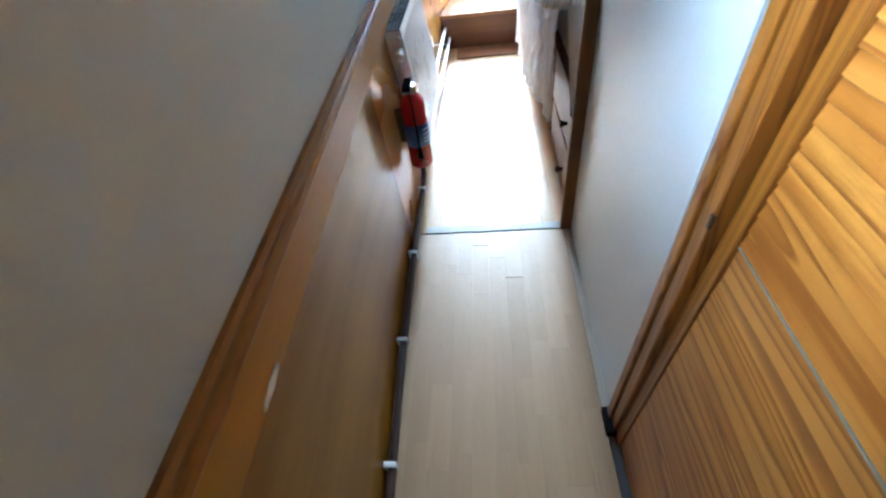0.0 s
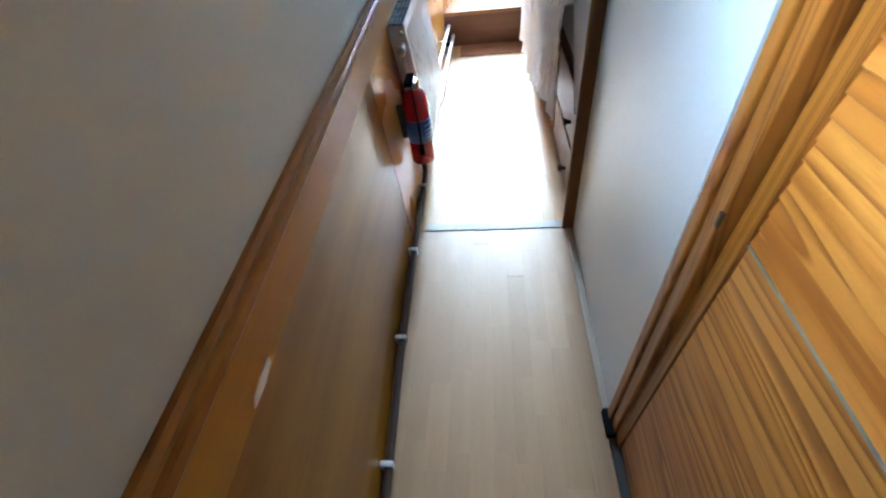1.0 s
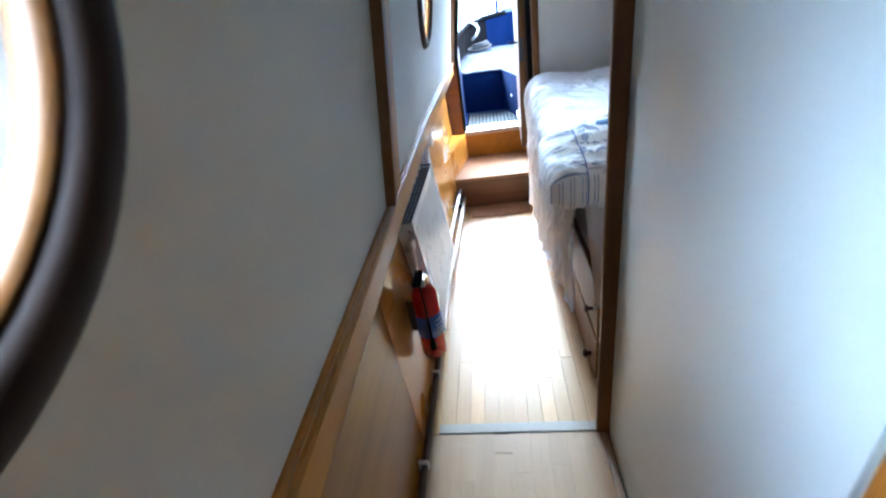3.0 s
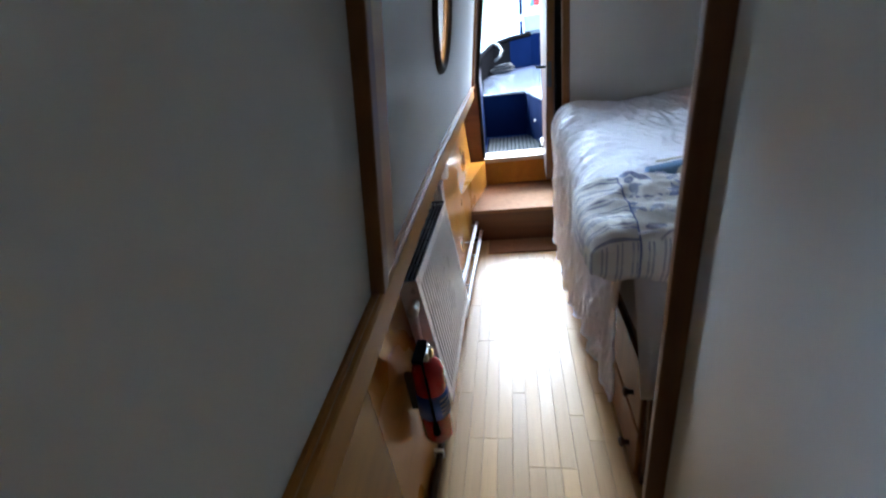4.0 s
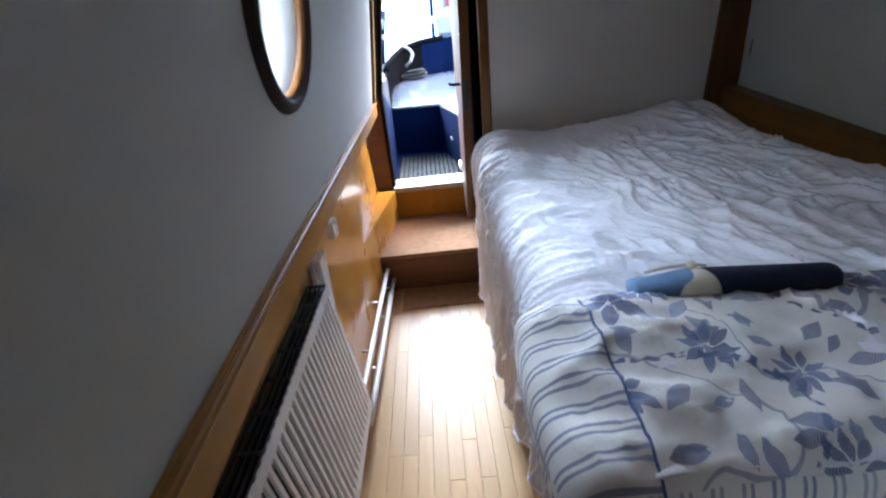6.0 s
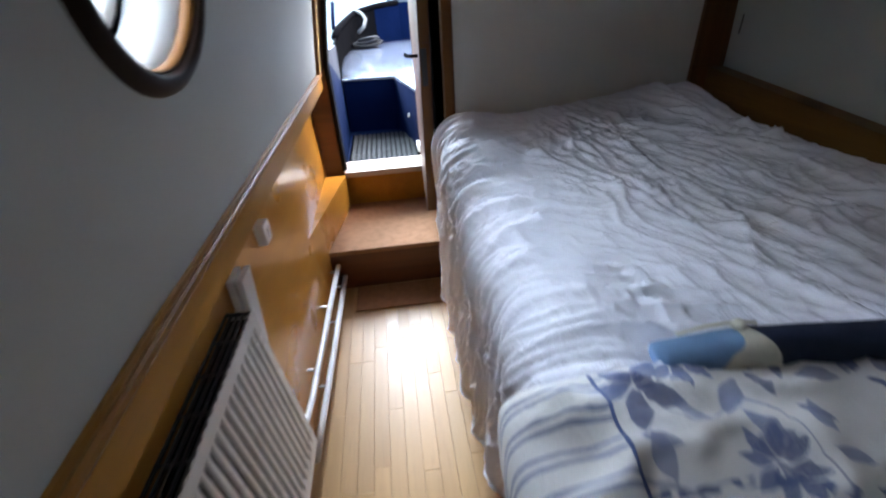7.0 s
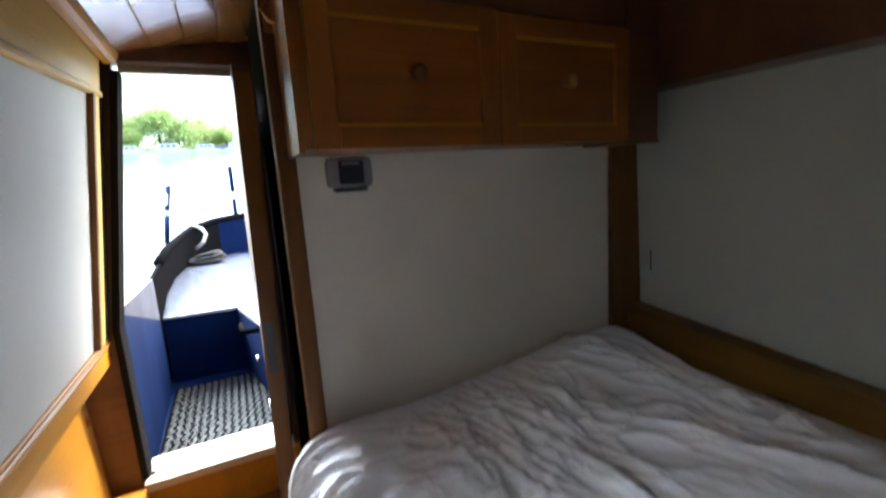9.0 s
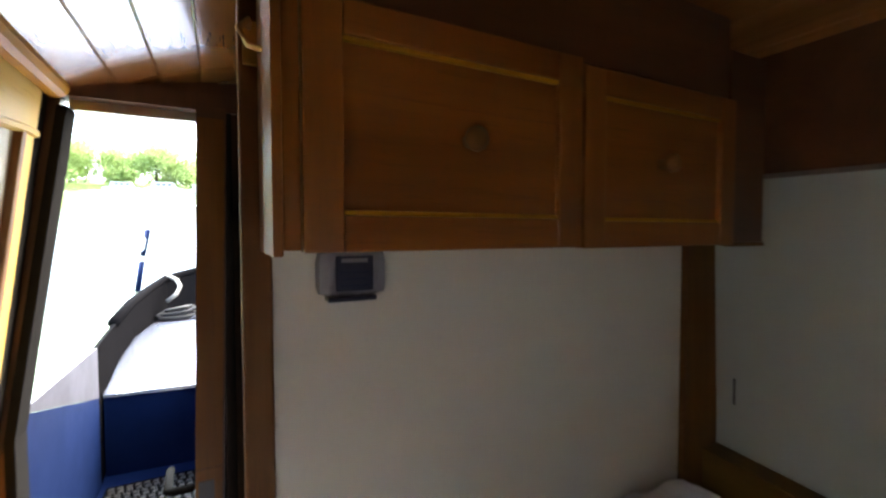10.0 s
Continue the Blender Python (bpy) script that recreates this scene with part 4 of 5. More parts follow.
# ---- bed ----
BX0, BX1, BY0, BY1 = 0.525, 1.616, 0.19, BULK - 0.018
bed = thing("bed", (1.1, 0.95, 0), "fixed double berth with drawers in a brown wooden base", "bed")
part("base", box(0.63, BX1, 0.21, BULK - 0.002, 0.0, 0.60, 0.004), DARKWOOD, bed, "dark brown berth box")
part("mattress", box(0.575, BX1, 0.208, BY1, 0.61, 0.885, 0.03), VALANCE, bed, "white covered mattress")
for i in range(3):
    y = 0.225 + i * 0.535
    for z0, z1, kz in ((0.02, 0.215, 0.087), (0.235, 0.47, 0.317)):
        d = part("drawer", box(0.612, 0.628, y, y + 0.50, z0, z1, 0.006), POST, bed, "brown wooden drawer front")
        part("knob", lathe([(0, 0), (0.009, 0), (0.008, 0.014), (0.016, 0.019), (0.016, 0.027), (0.010, 0.032), (0, 0.033)], pose(0.6115, y + 0.08, kz, 0, -90, 0), 16), LEAF, d, "dark turned wooden knob", True)


def duvet_height(s, v):
    """Folds of the cover. s: way across from the cabin side, over the edge and down; v: along the bed."""
    x = BX1 - s
    p = Vector((x, v, 0.0))
    warp = 0.10 * noise.noise(p * 2.1 + Vector((4, 4, 4))) + 0.035 * noise.noise(p * 5.5)
    a = 0.96 * x + 0.26 * v + 0.6 * warp
    b = 0.26 * x - 0.96 * v
    patch = smoothstep(-0.05, 0.45, noise.noise(p * 2.4 + Vector((3, 7, 1))))
    spots = smoothstep(0.0, 0.5, noise.noise(p * 4.2 + Vector((9, 1, 4))))
    side = smoothstep(0.86, 0.64, x + 0.12 * noise.noise(p * 3.0))
    long_ = 1 - abs(noise.noise(Vector((a * 4.6, b * 0.7, 3.7))))
    bend = Vector((noise.noise(p * 4.0 + Vector((1, 5, 2))), noise.noise(p * 4.0 + Vector((8, 2, 6))), 0)) * 0.07
    k1, k2 = a + bend.x, b + bend.y

    def fold(fa, fb, seed):
        return (1 - abs(noise.noise(Vector((k1 * fa, k2 * fb, seed))))) ** 4

    w = v + 0.25 * x + 0.02 * noise.noise(p * 8)
    pucker = 1 - abs(noise.noise(Vector((w * 15.0, x * 2.6, 1.3))))
    pucker2 = 1 - abs(noise.noise(Vector((w * 33.0, x * 6.0, 7.7))))
    top = (1 - 0.8 * side) * (1 + 0.5 * smoothstep(0.95, 1.4, v))
    cut = 1 - abs(noise.noise(Vector((a * 8.5 + 0.3, b * 1.1, 8.4))))
    h = top * (0.005 * long_ ** 4 + 0.010 * long_ ** 14 + (0.006 + 0.014 * patch) * cut ** 10)
    h += top * ((0.003 + 0.006 * patch) * fold(7.5, 3.4, 3.3) + (0.006 + 0.011 * spots) * fold(15, 7.0, 7.1))
    h += (0.0040 + 0.0048 * spots) * fold(27, 13.0, 1.9)
    h += top * (0.004 + 0.006 * patch) * fold(24, 3.2, 5.5) ** 2
    h += side * (0.020 * pucker ** 5 + 0.015 * pucker2 ** 4)
    return h + 0.008 * noise.noise(p * 4.0 + Vector((5, 2, 1)))


bm = bmesh.new()
NU, NV = 330, 340
TOPZ = 0.915
rows = []
for j in range(NV + 1):
    v = BY0 + (BY1 - BY0) * j / NV
    low = 0.15 + 0.25 * smoothstep(1.3, 0.2, v) + 0.02 * noise.noise(Vector((v * 5, 0, 0)))
    row = []
    flat = BX1 - (BX0 + 0.09)
    drop = TOPZ - 0.09 - low
    total = flat + 0.09 * math.pi / 2 + drop
    for i in range(NU + 1):
        s = total * i / NU
        if s < flat:
            x, z, nx, nz = BX1 - s, TOPZ, 0, 1
        elif s < flat + 0.09 * math.pi / 2:
            q = (s - flat) / 0.09
            x, z = BX0 + 0.09 - 0.09 * math.sin(q), TOPZ - 0.09 + 0.09 * math.cos(q)
            nx, nz = -math.sin(q), math.cos(q)
        else:
            x, z, nx, nz = BX0, TOPZ - 0.09 - (s - flat - 0.09 * math.pi / 2), -1, 0
        h = duvet_height(s, v)
        hang = smoothstep(flat + 0.05, total, s)
        calm = smoothstep(0.19, 0.39, v)
        pleat = 0.016 * calm * hang * math.sin(34 * v + 3 * noise.noise(Vector((v * 3, s, 2)))) + 0.012 * calm * hang * noise.noise(Vector((v * 9, s * 1.5, 4)))
        edge = smoothstep(BY1, BY1 - 0.10, v)
        puff = 0.013 * (noise.noise(Vector((x * 2.4, v * 2.4, 8))) + 0.6) * (1 - 0.6 * smoothstep(flat - 0.2, flat + 0.2, s))
        k = (h * (1 - 0.6 * hang) + puff) * (0.35 + 0.65 * edge) + pleat
        k += 0.022 * nz * smoothstep(1.45, 1.80, v)
        ridge = (x - 0.62) * 0.62 + (v - 1.70) * 0.78
        k += nz * (0.022 * math.exp(-((ridge + 0.02) / 0.16) ** 2) - 0.014 * smoothstep(0.05, 0.35, ridge)) * edge * smoothstep(0.35, 0.7, v)
        k *= 0.3 + 0.7 * smoothstep(BX1, BX1 - 0.12, x)
        k += 0.055 * smoothstep(0.75, 1.5, x) * smoothstep(1.25, 1.8, v) * smoothstep(1.63, 1.54, x) * nz
        row.append(bm.verts.new((min(BX1 + 0.001, x + nx * k), v + 0.010 * noise.noise(Vector((s * 4, v * 4, 11))) * edge, z + nz * k)))
    rows.append(row)
for a, c in zip(rows, rows[1:]):
    for i in range(NU):
        bm.faces.new((a[i], a[i + 1], c[i + 1], c[i]))
hem_line = [row[-1].co.copy() for row in rows[::3]]
cover = thing("bed_cover", (0.53, 0.95, 0.1), "rumpled white cotton cover hanging over the side of the bed", "bed cover")
sheet_ = part("cloth", bm, SHEET, cover, "crumpled white cotton", True)
thicken = sheet_.modifiers.new("thickness", "SOLIDIFY")
thicken.thickness, thicken.offset = 0.005, -1
part("hem", tube(hem_line, 0.0045, 6), SHEET, cover, "stitched white hem", True)

# hanging corner of the under-sheet at the bed's head
bm = bmesh.new()
rows = []
for j in range(21):
    t = j / 20
    row = []
    for i in range(31):
        s = i / 30
        x = 0.545 + 1.0 * s
        z = 0.90 - t * (0.90 - (0.36 + 0.06 * (1 - s)))
        y = 0.196 - 0.012 * math.sin(s * 21 + 1.5 * t) * t - 0.006 * t
        row.append(bm.verts.new((x + 0.05 * t, y, z)))
    rows.append(row)
for a, c in zip(rows, rows[1:]):
    for i in range(30):
        bm.faces.new((a[i], a[i + 1], c[i + 1], c[i]))
under = solid("under_sheet", bm, VALANCE, "white under-sheet hanging at the head of the bed", "sheet", smooth=True)
thicken = under.modifiers.new("thickness", "SOLIDIFY")
thicken.thickness = 0.004


def cushion(name, x0, x1, y0, y1, z0, h, mat, label, category, power=3.2, nu=70, nv=50, tilt=0.0, crisp=0.42, fall=0.0):
    """A stuffed rectangular cushion: flat seam all round, plump top and bottom, soft corners."""
    bm = bmesh.new()
    uvl = bm.loops.layers.uv.new("UVMap")
    cx, cy, ax, ay = (x0 + x1) / 2, (y0 + y1) / 2, (x1 - x0) / 2, (y1 - y0) / 2

    def make(side):
        out = []
        for j in range(nv + 1):
            row = []
            for i in range(nu + 1):
                u, v = -1 + 2 * i / nu, -1 + 2 * j / nv
                su, sv = math.sin(u * math.pi / 2), math.sin(v * math.pi / 2)
                edge = (1 - abs(su) ** power) * (1 - abs(sv) ** power)
                rise = h / 2 * edge ** crisp
                wr = 0.010 * noise.noise(Vector((su * 3, sv * 2.4, 6 + side))) + 0.012 * (1 - abs(noise.noise(Vector((su * 5 + sv * 2.5, sv * 1.6 - su, 1))))) ** 6
                wr += 0.007 * (1 - abs(noise.noise(Vector((su * 11 - sv * 5, sv * 3.0, 4))))) ** 5
                x, y = cx + ax * su * (1 - 0.03 * sv * sv), cy + ay * sv * (1 - 0.05 * su * su)
                row.append(bm.verts.new((x, y, z0 + h / 2 + side * (rise + wr * edge) + tilt * sv - (fall * ((1 - sv) / 2) ** 1.3 if side > 0 else 0.0))))
            out.append(row)
        return out

    top, bottom = make(1), make(-1)
    for side, g in ((1, top), (-1, bottom)):
        for j in range(nv):
            for i in range(nu):
                f = bm.faces.new((g[j][i], g[j][i + 1], g[j + 1][i + 1], g[j + 1][i]) if side > 0 else (g[j][i], g[j + 1][i], g[j + 1][i + 1], g[j][i + 1]))
                for lp in f.loops:
                    c = lp.vert.co
                    w = c.y - y0 - 0.014
                    if side < 0:
                        w = -0.5
                    lp[uvl].uv = (c.x - x0, w)
    bmesh.ops.remove_doubles(bm, verts=bm.verts, dist=0.0008)
    return solid(name, bm, mat, label, category, smooth=True)


cushion("pillow", 0.438, 1.16, 0.165, 0.515, 0.798, 0.182, PRINT, "plump pillow with blue flowers and blue striped border", "pillow", 9.0, tilt=-0.006, crisp=0.20, fall=0.060)
cushion("pillow", 1.12, 1.60, 0.17, 0.52, 0.925, 0.12, VALANCE, "plain white pillow in the berth's dark corner", "pillow", 3.0)

cap = thing("blue_bag", (0.8, 0.45, 0.93), "small navy canvas bag with a cream patch on the bed", "bag")


def pouch(x0, x1, ends, grow=0.0, n=28):
    """A length of the flat bag, which leans on the pillow's far side."""
    rings, k = [], 20
    lean = radians(-8)
    for i in range(k + 1):
        x = x0 + (x1 - x0) * i / k
        g = (x - 0.82) / 0.174
        e = max(0.05, (1 - min(1, abs(g)) ** 22.0) ** 0.5) if ends else max(0.3, (1 - min(1, abs(g)) ** 10.0) ** 0.5)
        ring = []
        for m in range(n):
            q = 2 * math.pi * m / n
            p = (0.023 * e + grow) * abs(math.cos(q)) ** 0.75 * (1 if math.cos(q) > 0 else -1)
            low = 0.62 + 0.38 * smoothstep(0.650, 0.775, x)
            t = (0.024 * low * e ** 0.5 + grow) * abs(math.sin(q)) ** 0.75 * (1 if math.sin(q) > 0 else -1)
            ring.append((x, 0.432 - 0.12 * (x - 0.76) + p * math.cos(lean) - t * math.sin(lean), 0.933 + 0.024 * low + p * math.sin(lean) + t * math.cos(lean)))
        rings.append(ring)
    return extrude_along(rings)


part("body", pouch(0.765, 0.972, True), NAVY, cap, "navy canvas body", True)
part("pocket", pouch(0.655, 0.763, True), SKYBLUE, cap, "light blue end pocket", True)
bm = pouch(0.722, 0.792, False, 0.0015)
for v in bm.verts:
    taper = smoothstep(0.0, 1.0, 0.45 * (v.co.z - 0.936) / 0.042 + 0.55 * (v.co.y - 0.405) / 0.055)
    v.co.x = 0.757 + (v.co.x - 0.757) * (1.0 - 0.75 * taper)
part("patch", bm, PATCH, cap, "cream cloth patch", True)
part("strap", tube([(0.68, 0.452, 0.974), (0.72, 0.456, 0.977), (0.757, 0.452, 0.982), (0.785, 0.450, 0.977)], 0.0025), PATCH, cap, "thin cream strap", True)
part("tassel", lathe([(0, 0), (0.008, 0.002), (0.009, 0.007), (0.006, 0.012), (0, 0.013)], pose(0.757, 0.446, 0.976), 12), PATCH, cap, "cream cloth knot", True)
part("piping", tube([(x, 0.406 - 0.12 * (x - 0.76), 0.938) for x in [0.662 + 0.031 * k for k in range(11)]], 0.0028, 6), RUBBER, cap, "dark edge piping", True)
cap.location = (0.80, 0.512, 0.954)

# ---- overhead cabinet ----
cab = thing("overhead_cabinet", (1.04, 1.79, 1.56), "brown wooden overhead cabinet with two panelled doors", "cabinet")
CF = 1.668
part("body", box(0.600, 1.424, CF, BULK - 0.002, 1.586, 1.93, 0.002), CAB_V, cab)
part("side_panel", box(0.588, 0.599, CF - 0.012, BULK - 0.018, 1.580, 1.99, 0.002), CAB_V, cab, "dark end panel")
part("top_rail", box(0.600, 1.424, CF - 0.004, CF - 0.001, 1.868, 2.02), DARKWOOD, cab, "dark filler board up to the ceiling")


def cabinet_door(x0, x1, z0, z1, kx, kz):
    d = part("door", box(x0 + 0.04, x1 - 0.04, CF - 0.012, CF - 0.001, z0 + 0.04, z1 - 0.035), CAB, cab, "framed cabinet door with a sunk panel")
    for a, b, c, e, m in ((x0, x0 + 0.045, z0, z1, CAB_V), (x1 - 0.045, x1, z0, z1, CAB_V)):
        part("stile", box(a, b, CF - 0.022, CF - 0.001, c, e, 0.003), m, d)
    part("rail", box(x0 + 0.045, x1 - 0.045, CF - 0.022, CF - 0.001, z0, z0 + 0.042, 0.003), CAB, d)
    part("rail", box(x0 + 0.045, x1 - 0.045, CF - 0.022, CF - 0.001, z1 - 0.040, z1, 0.003), CAB, d)
    for a, b, c, e in ((x0 + 0.045, x1 - 0.045, z0 + 0.042, z0 + 0.048), (x0 + 0.045, x1 - 0.045, z1 - 0.046, z1 - 0.040)):
        part("bead", box(a, b, CF - 0.019, CF - 0.012, c, e, 0.002), OAK, d, "lighter bead")
    part("knob", lathe([(0, 0), (0.009, 0), (0.008, 0.012), (0.016, 0.018), (0.016, 0.025), (0.008, 0.031), (0, 0.032)], pose(kx, CF - 0.012, kz, 90, 0, 0), 20), POST, d, "turned wooden knob", True)


cabinet_door(0.618, 1.022, 1.584, 1.866, 0.829, 1.725)
cabinet_door(1.027, 1.420, 1.582, 1.858, 1.216, 1.723)
filler = thing("corner_filler", (1.487, 1.75, 1.58), "dark boxed corner beside the overhead cabinet", "casing")
part("front_panel", box(1.4255, 1.549, 1.660, 1.672, 1.586, 1.96, 0.002), DARKWOOD, filler)
part("bottom_panel", box(1.4255, 1.549, 1.6725, BULK - 0.020, 1.580, 1.592, 0.002), DARKWOOD, filler)
part("edge_bead", box(1.4255, 1.549, 1.656, 1.672, 1.578, 1.5855, 0.002), POST, filler, "lighter lower bead")
part("side_panel", box(1.537, 1.549, 1.6725, BULK - 0.020, 1.5925, 1.96, 0.002), DARKWOOD, filler)

alarm = thing("alarm_panel", (0.727, BULK, 1.48), "carbon monoxide alarm in grey plastic with a dark face", "alarm")
part("body", box(0.674, 0.782, BULK - 0.034, BULK - 0.0005, 1.487, 1.556, 0.016), SMOKE, alarm, "rounded grey plastic case")
part("face", box(0.700, 0.757, BULK - 0.0375, BULK - 0.0345, 1.495, 1.548, 0.001), SCREEN, alarm, "dark blue printed face")
for z, w in ((1.538, 0.040), (1.522, 0.048), (1.512, 0.034), (1.502, 0.044)):
    part("print_bar", box(0.728 - w / 2, 0.728 + w / 2, BULK - 0.0385, BULK - 0.0378, z, z + (0.006 if z > 1.53 else 0.003)), SMOKE if z > 1.53 else NAVY, alarm, "faint print bar")
part("lower_flap", box(0.690, 0.765, BULK - 0.032, BULK - 0.002, 1.478, 1.4865, 0.003), SCREEN, alarm, "dark lower edge")
alarm.location = (0.716, BULK, 1.504)

hook = thing("cabin_hook", (0.59, 1.83, 1.83), "brass cabin hook on the lobby post", "hook")
part("plate", box(0.582, 0.600, 1.834, 1.838, 1.80, 1.86, 0.001), BRASS, hook)
part("arm", tube([(0.59, 1.833, 1.85), (0.588, 1.80, 1.845), (0.575, 1.775, 1.822), (0.585, 1.765, 1.800), (0.61, 1.765, 1.795), (0.625, 1.77, 1.81)], 0.004, 8), BRASS, hook, "", True)
hook.location = (0.578, 1.813, 1.865)

# hairline crack in the side lining
solid("wall_crack", box(1.672, 1.6755, 1.772, 1.776, 1.175, 1.24), GRILLE, "hairline crack in the lining", kind="structure")

# ---- outside: well deck, bow, water, banks ----
solid("deck_1", box(-0.12, 1.75, 2.76, 4.0, 0.28, 0.368), BLUE, "navy painted well deck floor", kind="structure")
mat_ = thing("deck_grating", (0.28, 3.25, 0.368), "grey ribbed rubber deck matting", "mat")
part("sheet", box(0.030, 0.60, 2.83, 3.72, 0.369, 0.375), RUBBER, mat_, "black rubber base")
for i in range(15):
    x = 0.045 + i * 0.036
    bm = bmesh.new()
    for k in range(25):
        y = 2.84 + k * 0.034
        box(x + (0.008 if k % 2 else 0), x + 0.022 + (0.008 if k % 2 else 0), y, y + 0.026, 0.3755, 0.388, bm=bm)
    part("rib", bm, RIB, mat_)

locker = thing("bow_locker", (0.3, 4.6, 0.385), "navy bow locker with a glossy sky-lit top", "locker")
plan = [(0.002, 3.86), (0.417, 3.83), (0.578, 3.04), (1.29, 3.04), (1.29, 6.63), (0.62, 6.58), (0.305, 6.48), (0.068, 6.23), (-0.012, 5.85), (-0.062, 5.20), (-0.042, 4.50)]
bm = bmesh.new()
hexa(bm, [(px, py, 0.28) for px, py in plan], [(px, py, 0.772) for px, py in plan])
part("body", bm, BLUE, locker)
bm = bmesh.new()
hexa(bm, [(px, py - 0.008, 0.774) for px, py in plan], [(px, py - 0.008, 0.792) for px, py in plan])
part("top", bevelled(bm, 0.004), DECK_TOP, locker, "glossy blue-grey painted top, lightened for the sky's sheen")
part("catch", box(0.478, 0.494, 3.38, 3.42, 0.565, 0.588, 0.003), STEEL, locker, "small steel catch")

hull = thing("bow_bulwark", (-0.4, 4.5, 0.2), "navy steel bulwark with a black rubbing rail", "bulwark")
line = [(0.030, 2.765, 1.10), (0.000, 3.78, 1.05), (-0.050, 4.50, 1.04), (-0.070, 5.20, 1.06), (-0.020, 5.85, 1.10), (0.060, 6.25, 1.15), (0.300, 6.50, 1.20), (0.620, 6.60, 1.23), (1.30, 6.65, 1.24)]


def plating(row, low=0.1):
    """Steel plating along the bow, up to the sheer; low: one level, or one for each row."""
    lows = low if isinstance(low, tuple) else (low,) * len(row)
    return extrude_along([[(px, py, lo), (px, py, pz), (px - 0.022, py, pz - 0.004), (px - 0.024 - 0.1 * (pz - lo), py, lo)] for (px, py, pz), lo in zip(row, lows)])


part("plating", plating([(0.030, 2.765, 1.098), (0.000, 3.78, 0.800)]), BLUE, hull, "navy painted plating")
# grey-lilac triangle over the sloping plating, deepest at its fore end
part("upper_panel", plating(line[:2], (1.0985, 0.8005)), LILAC, hull, "grey-lilac triangle above the navy plating of the well deck")
part("bow_side", plating(line[1:7]), RUBBER, hull, "black painted inner bow side")
part("bow_plate", plating(line[6:]), BLUE, hull, "navy painted bow plate")
part("rubbing_rail", tube([(px - 0.012, py, pz + 0.004) for px, py, pz in line[2:8]], 0.034), RUBBER, hull, "thick black rubber fendering", True)

coil = thing("rope_coil", (0.19, 5.35, 0.775), "coiled grey mooring rope on the locker top", "rope")
turns, per = 9, 26
pts = []
for i in range(turns * per):
    q = i / (turns * per)
    a = 2 * math.pi * i / per
    layer = int(q * 3)
    r = 0.150 - 0.030 * layer - 0.10 * (q * 3 - layer) + 0.010 * math.sin(a * 2.3 + layer)
    pts.append((0.20 + 1.2 * r * math.cos(a), 5.33 + 0.75 * r * math.sin(a), 0.815 + 0.028 * layer + 0.18 * r * math.sin(a + layer)))
part("coil", tube(pts, 0.015, 8), ROPE, coil, "", True)
part("loose_end", tube([(0.10, 5.42, 0.93), (0.18, 5.48, 0.99), (0.21, 5.55, 1.06), (0.17, 5.62, 1.12), (0.10, 5.68, 1.15), (0.04, 5.72, 1.14)], 0.02, 8), ROPE_END, coil, "pale frayed rope end", True)
coil.location, coil.scale = (0.165, 5.93, 0.800), (0.95, 0.95, 1.0)

rail = thing("bow_rail", (0.2, 7.35, 0.83), "white tubular bow rail with blue sleeves", "rail")
part("hoop", tube([(-0.348, 7.31, 0.825), (-0.257, 7.33, 1.476), (-0.205, 7.36, 1.73), (-0.158, 7.37, 1.832), (-0.07, 7.37, 1.89), (0.338, 7.43, 1.945), (1.0, 7.43, 1.94), (1.55, 7.37, 1.91), (1.63, 7.37, 1.83), (1.70, 7.31, 0.9)], 0.025), RAIL, rail, "white painted tube", True)
part("upright", tube([(0.504, 7.42, 1.09), (0.516, 7.43, 1.93)], 0.020), RAIL, rail, "", True)
part("sleeve", tube([(-0.334, 7.313, 0.92), (-0.286, 7.325, 1.27)], 0.029), BLUE, rail, "blue painted sleeve", True)
part("sleeve", tube([(-0.276, 7.327, 1.34), (-0.222, 7.35, 1.65)], 0.029), BLUE, rail, "blue painted sleeve", True)
part("sleeve", tube([(0.506, 7.422, 1.11), (0.509, 7.425, 1.42)], 0.026), BLUE, rail, "blue painted sleeve", True)
part("sleeve", tube([(0.511, 7.426, 1.52), (0.515, 7.43, 1.86)], 0.026), BLUE, rail, "blue painted sleeve", True)
stud = thing("mooring_stud", (0.583, 7.12, 0.79), "dark steel mooring stud on the foredeck", "stud")
part("post", lathe([(0, 0), (0.03, 0), (0.03, 0.32), (0.045, 0.33), (0.045, 0.35), (0, 0.36)], pose(0.583, 7.12, 0.79), 16), RUBBER, stud, "", True)
part("foredeck", box(-0.2, 1.5, 6.60, 7.45, 0.70, 0.785, 0.004), BLUE, hull, "navy foredeck behind the bow plate")
solid("deck_2", box(1.30, 1.75, 2.77, 6.5, 0.28, 0.77), BLUE, "navy side deck", kind="structure")

# the boat sits down by the stern, so the canal rises ahead of it
TRIM_ANGLE = math.tan(radians(5.5))


def afloat(x, y, z):
    return (x, y, -0.35 + z + TRIM_ANGLE * (y - 2.0))


bm = bmesh.new()
v = [bm.verts.new(afloat(px, py, 0)) for px, py in ((-1500, -1500), (1500, -1500), (1500, 150), (-1500, 150))]
bm.faces.new(v)
solid("water", bm, WATER, "still greenish canal water", kind="structure")
bm = bmesh.new()
v = [bm.verts.new(afloat(px, py, pz)) for px, py, pz in ((-1500, 146, -0.4), (1500, 146, -0.4), (1500, 149, 1.2), (-1500, 149, 1.2), (1500, 1500, 3.0), (-1500, 1500, 3.0))]
bm.faces.new((v[0], v[1], v[2], v[3]))
bm.faces.new((v[3], v[2], v[4], v[5]))
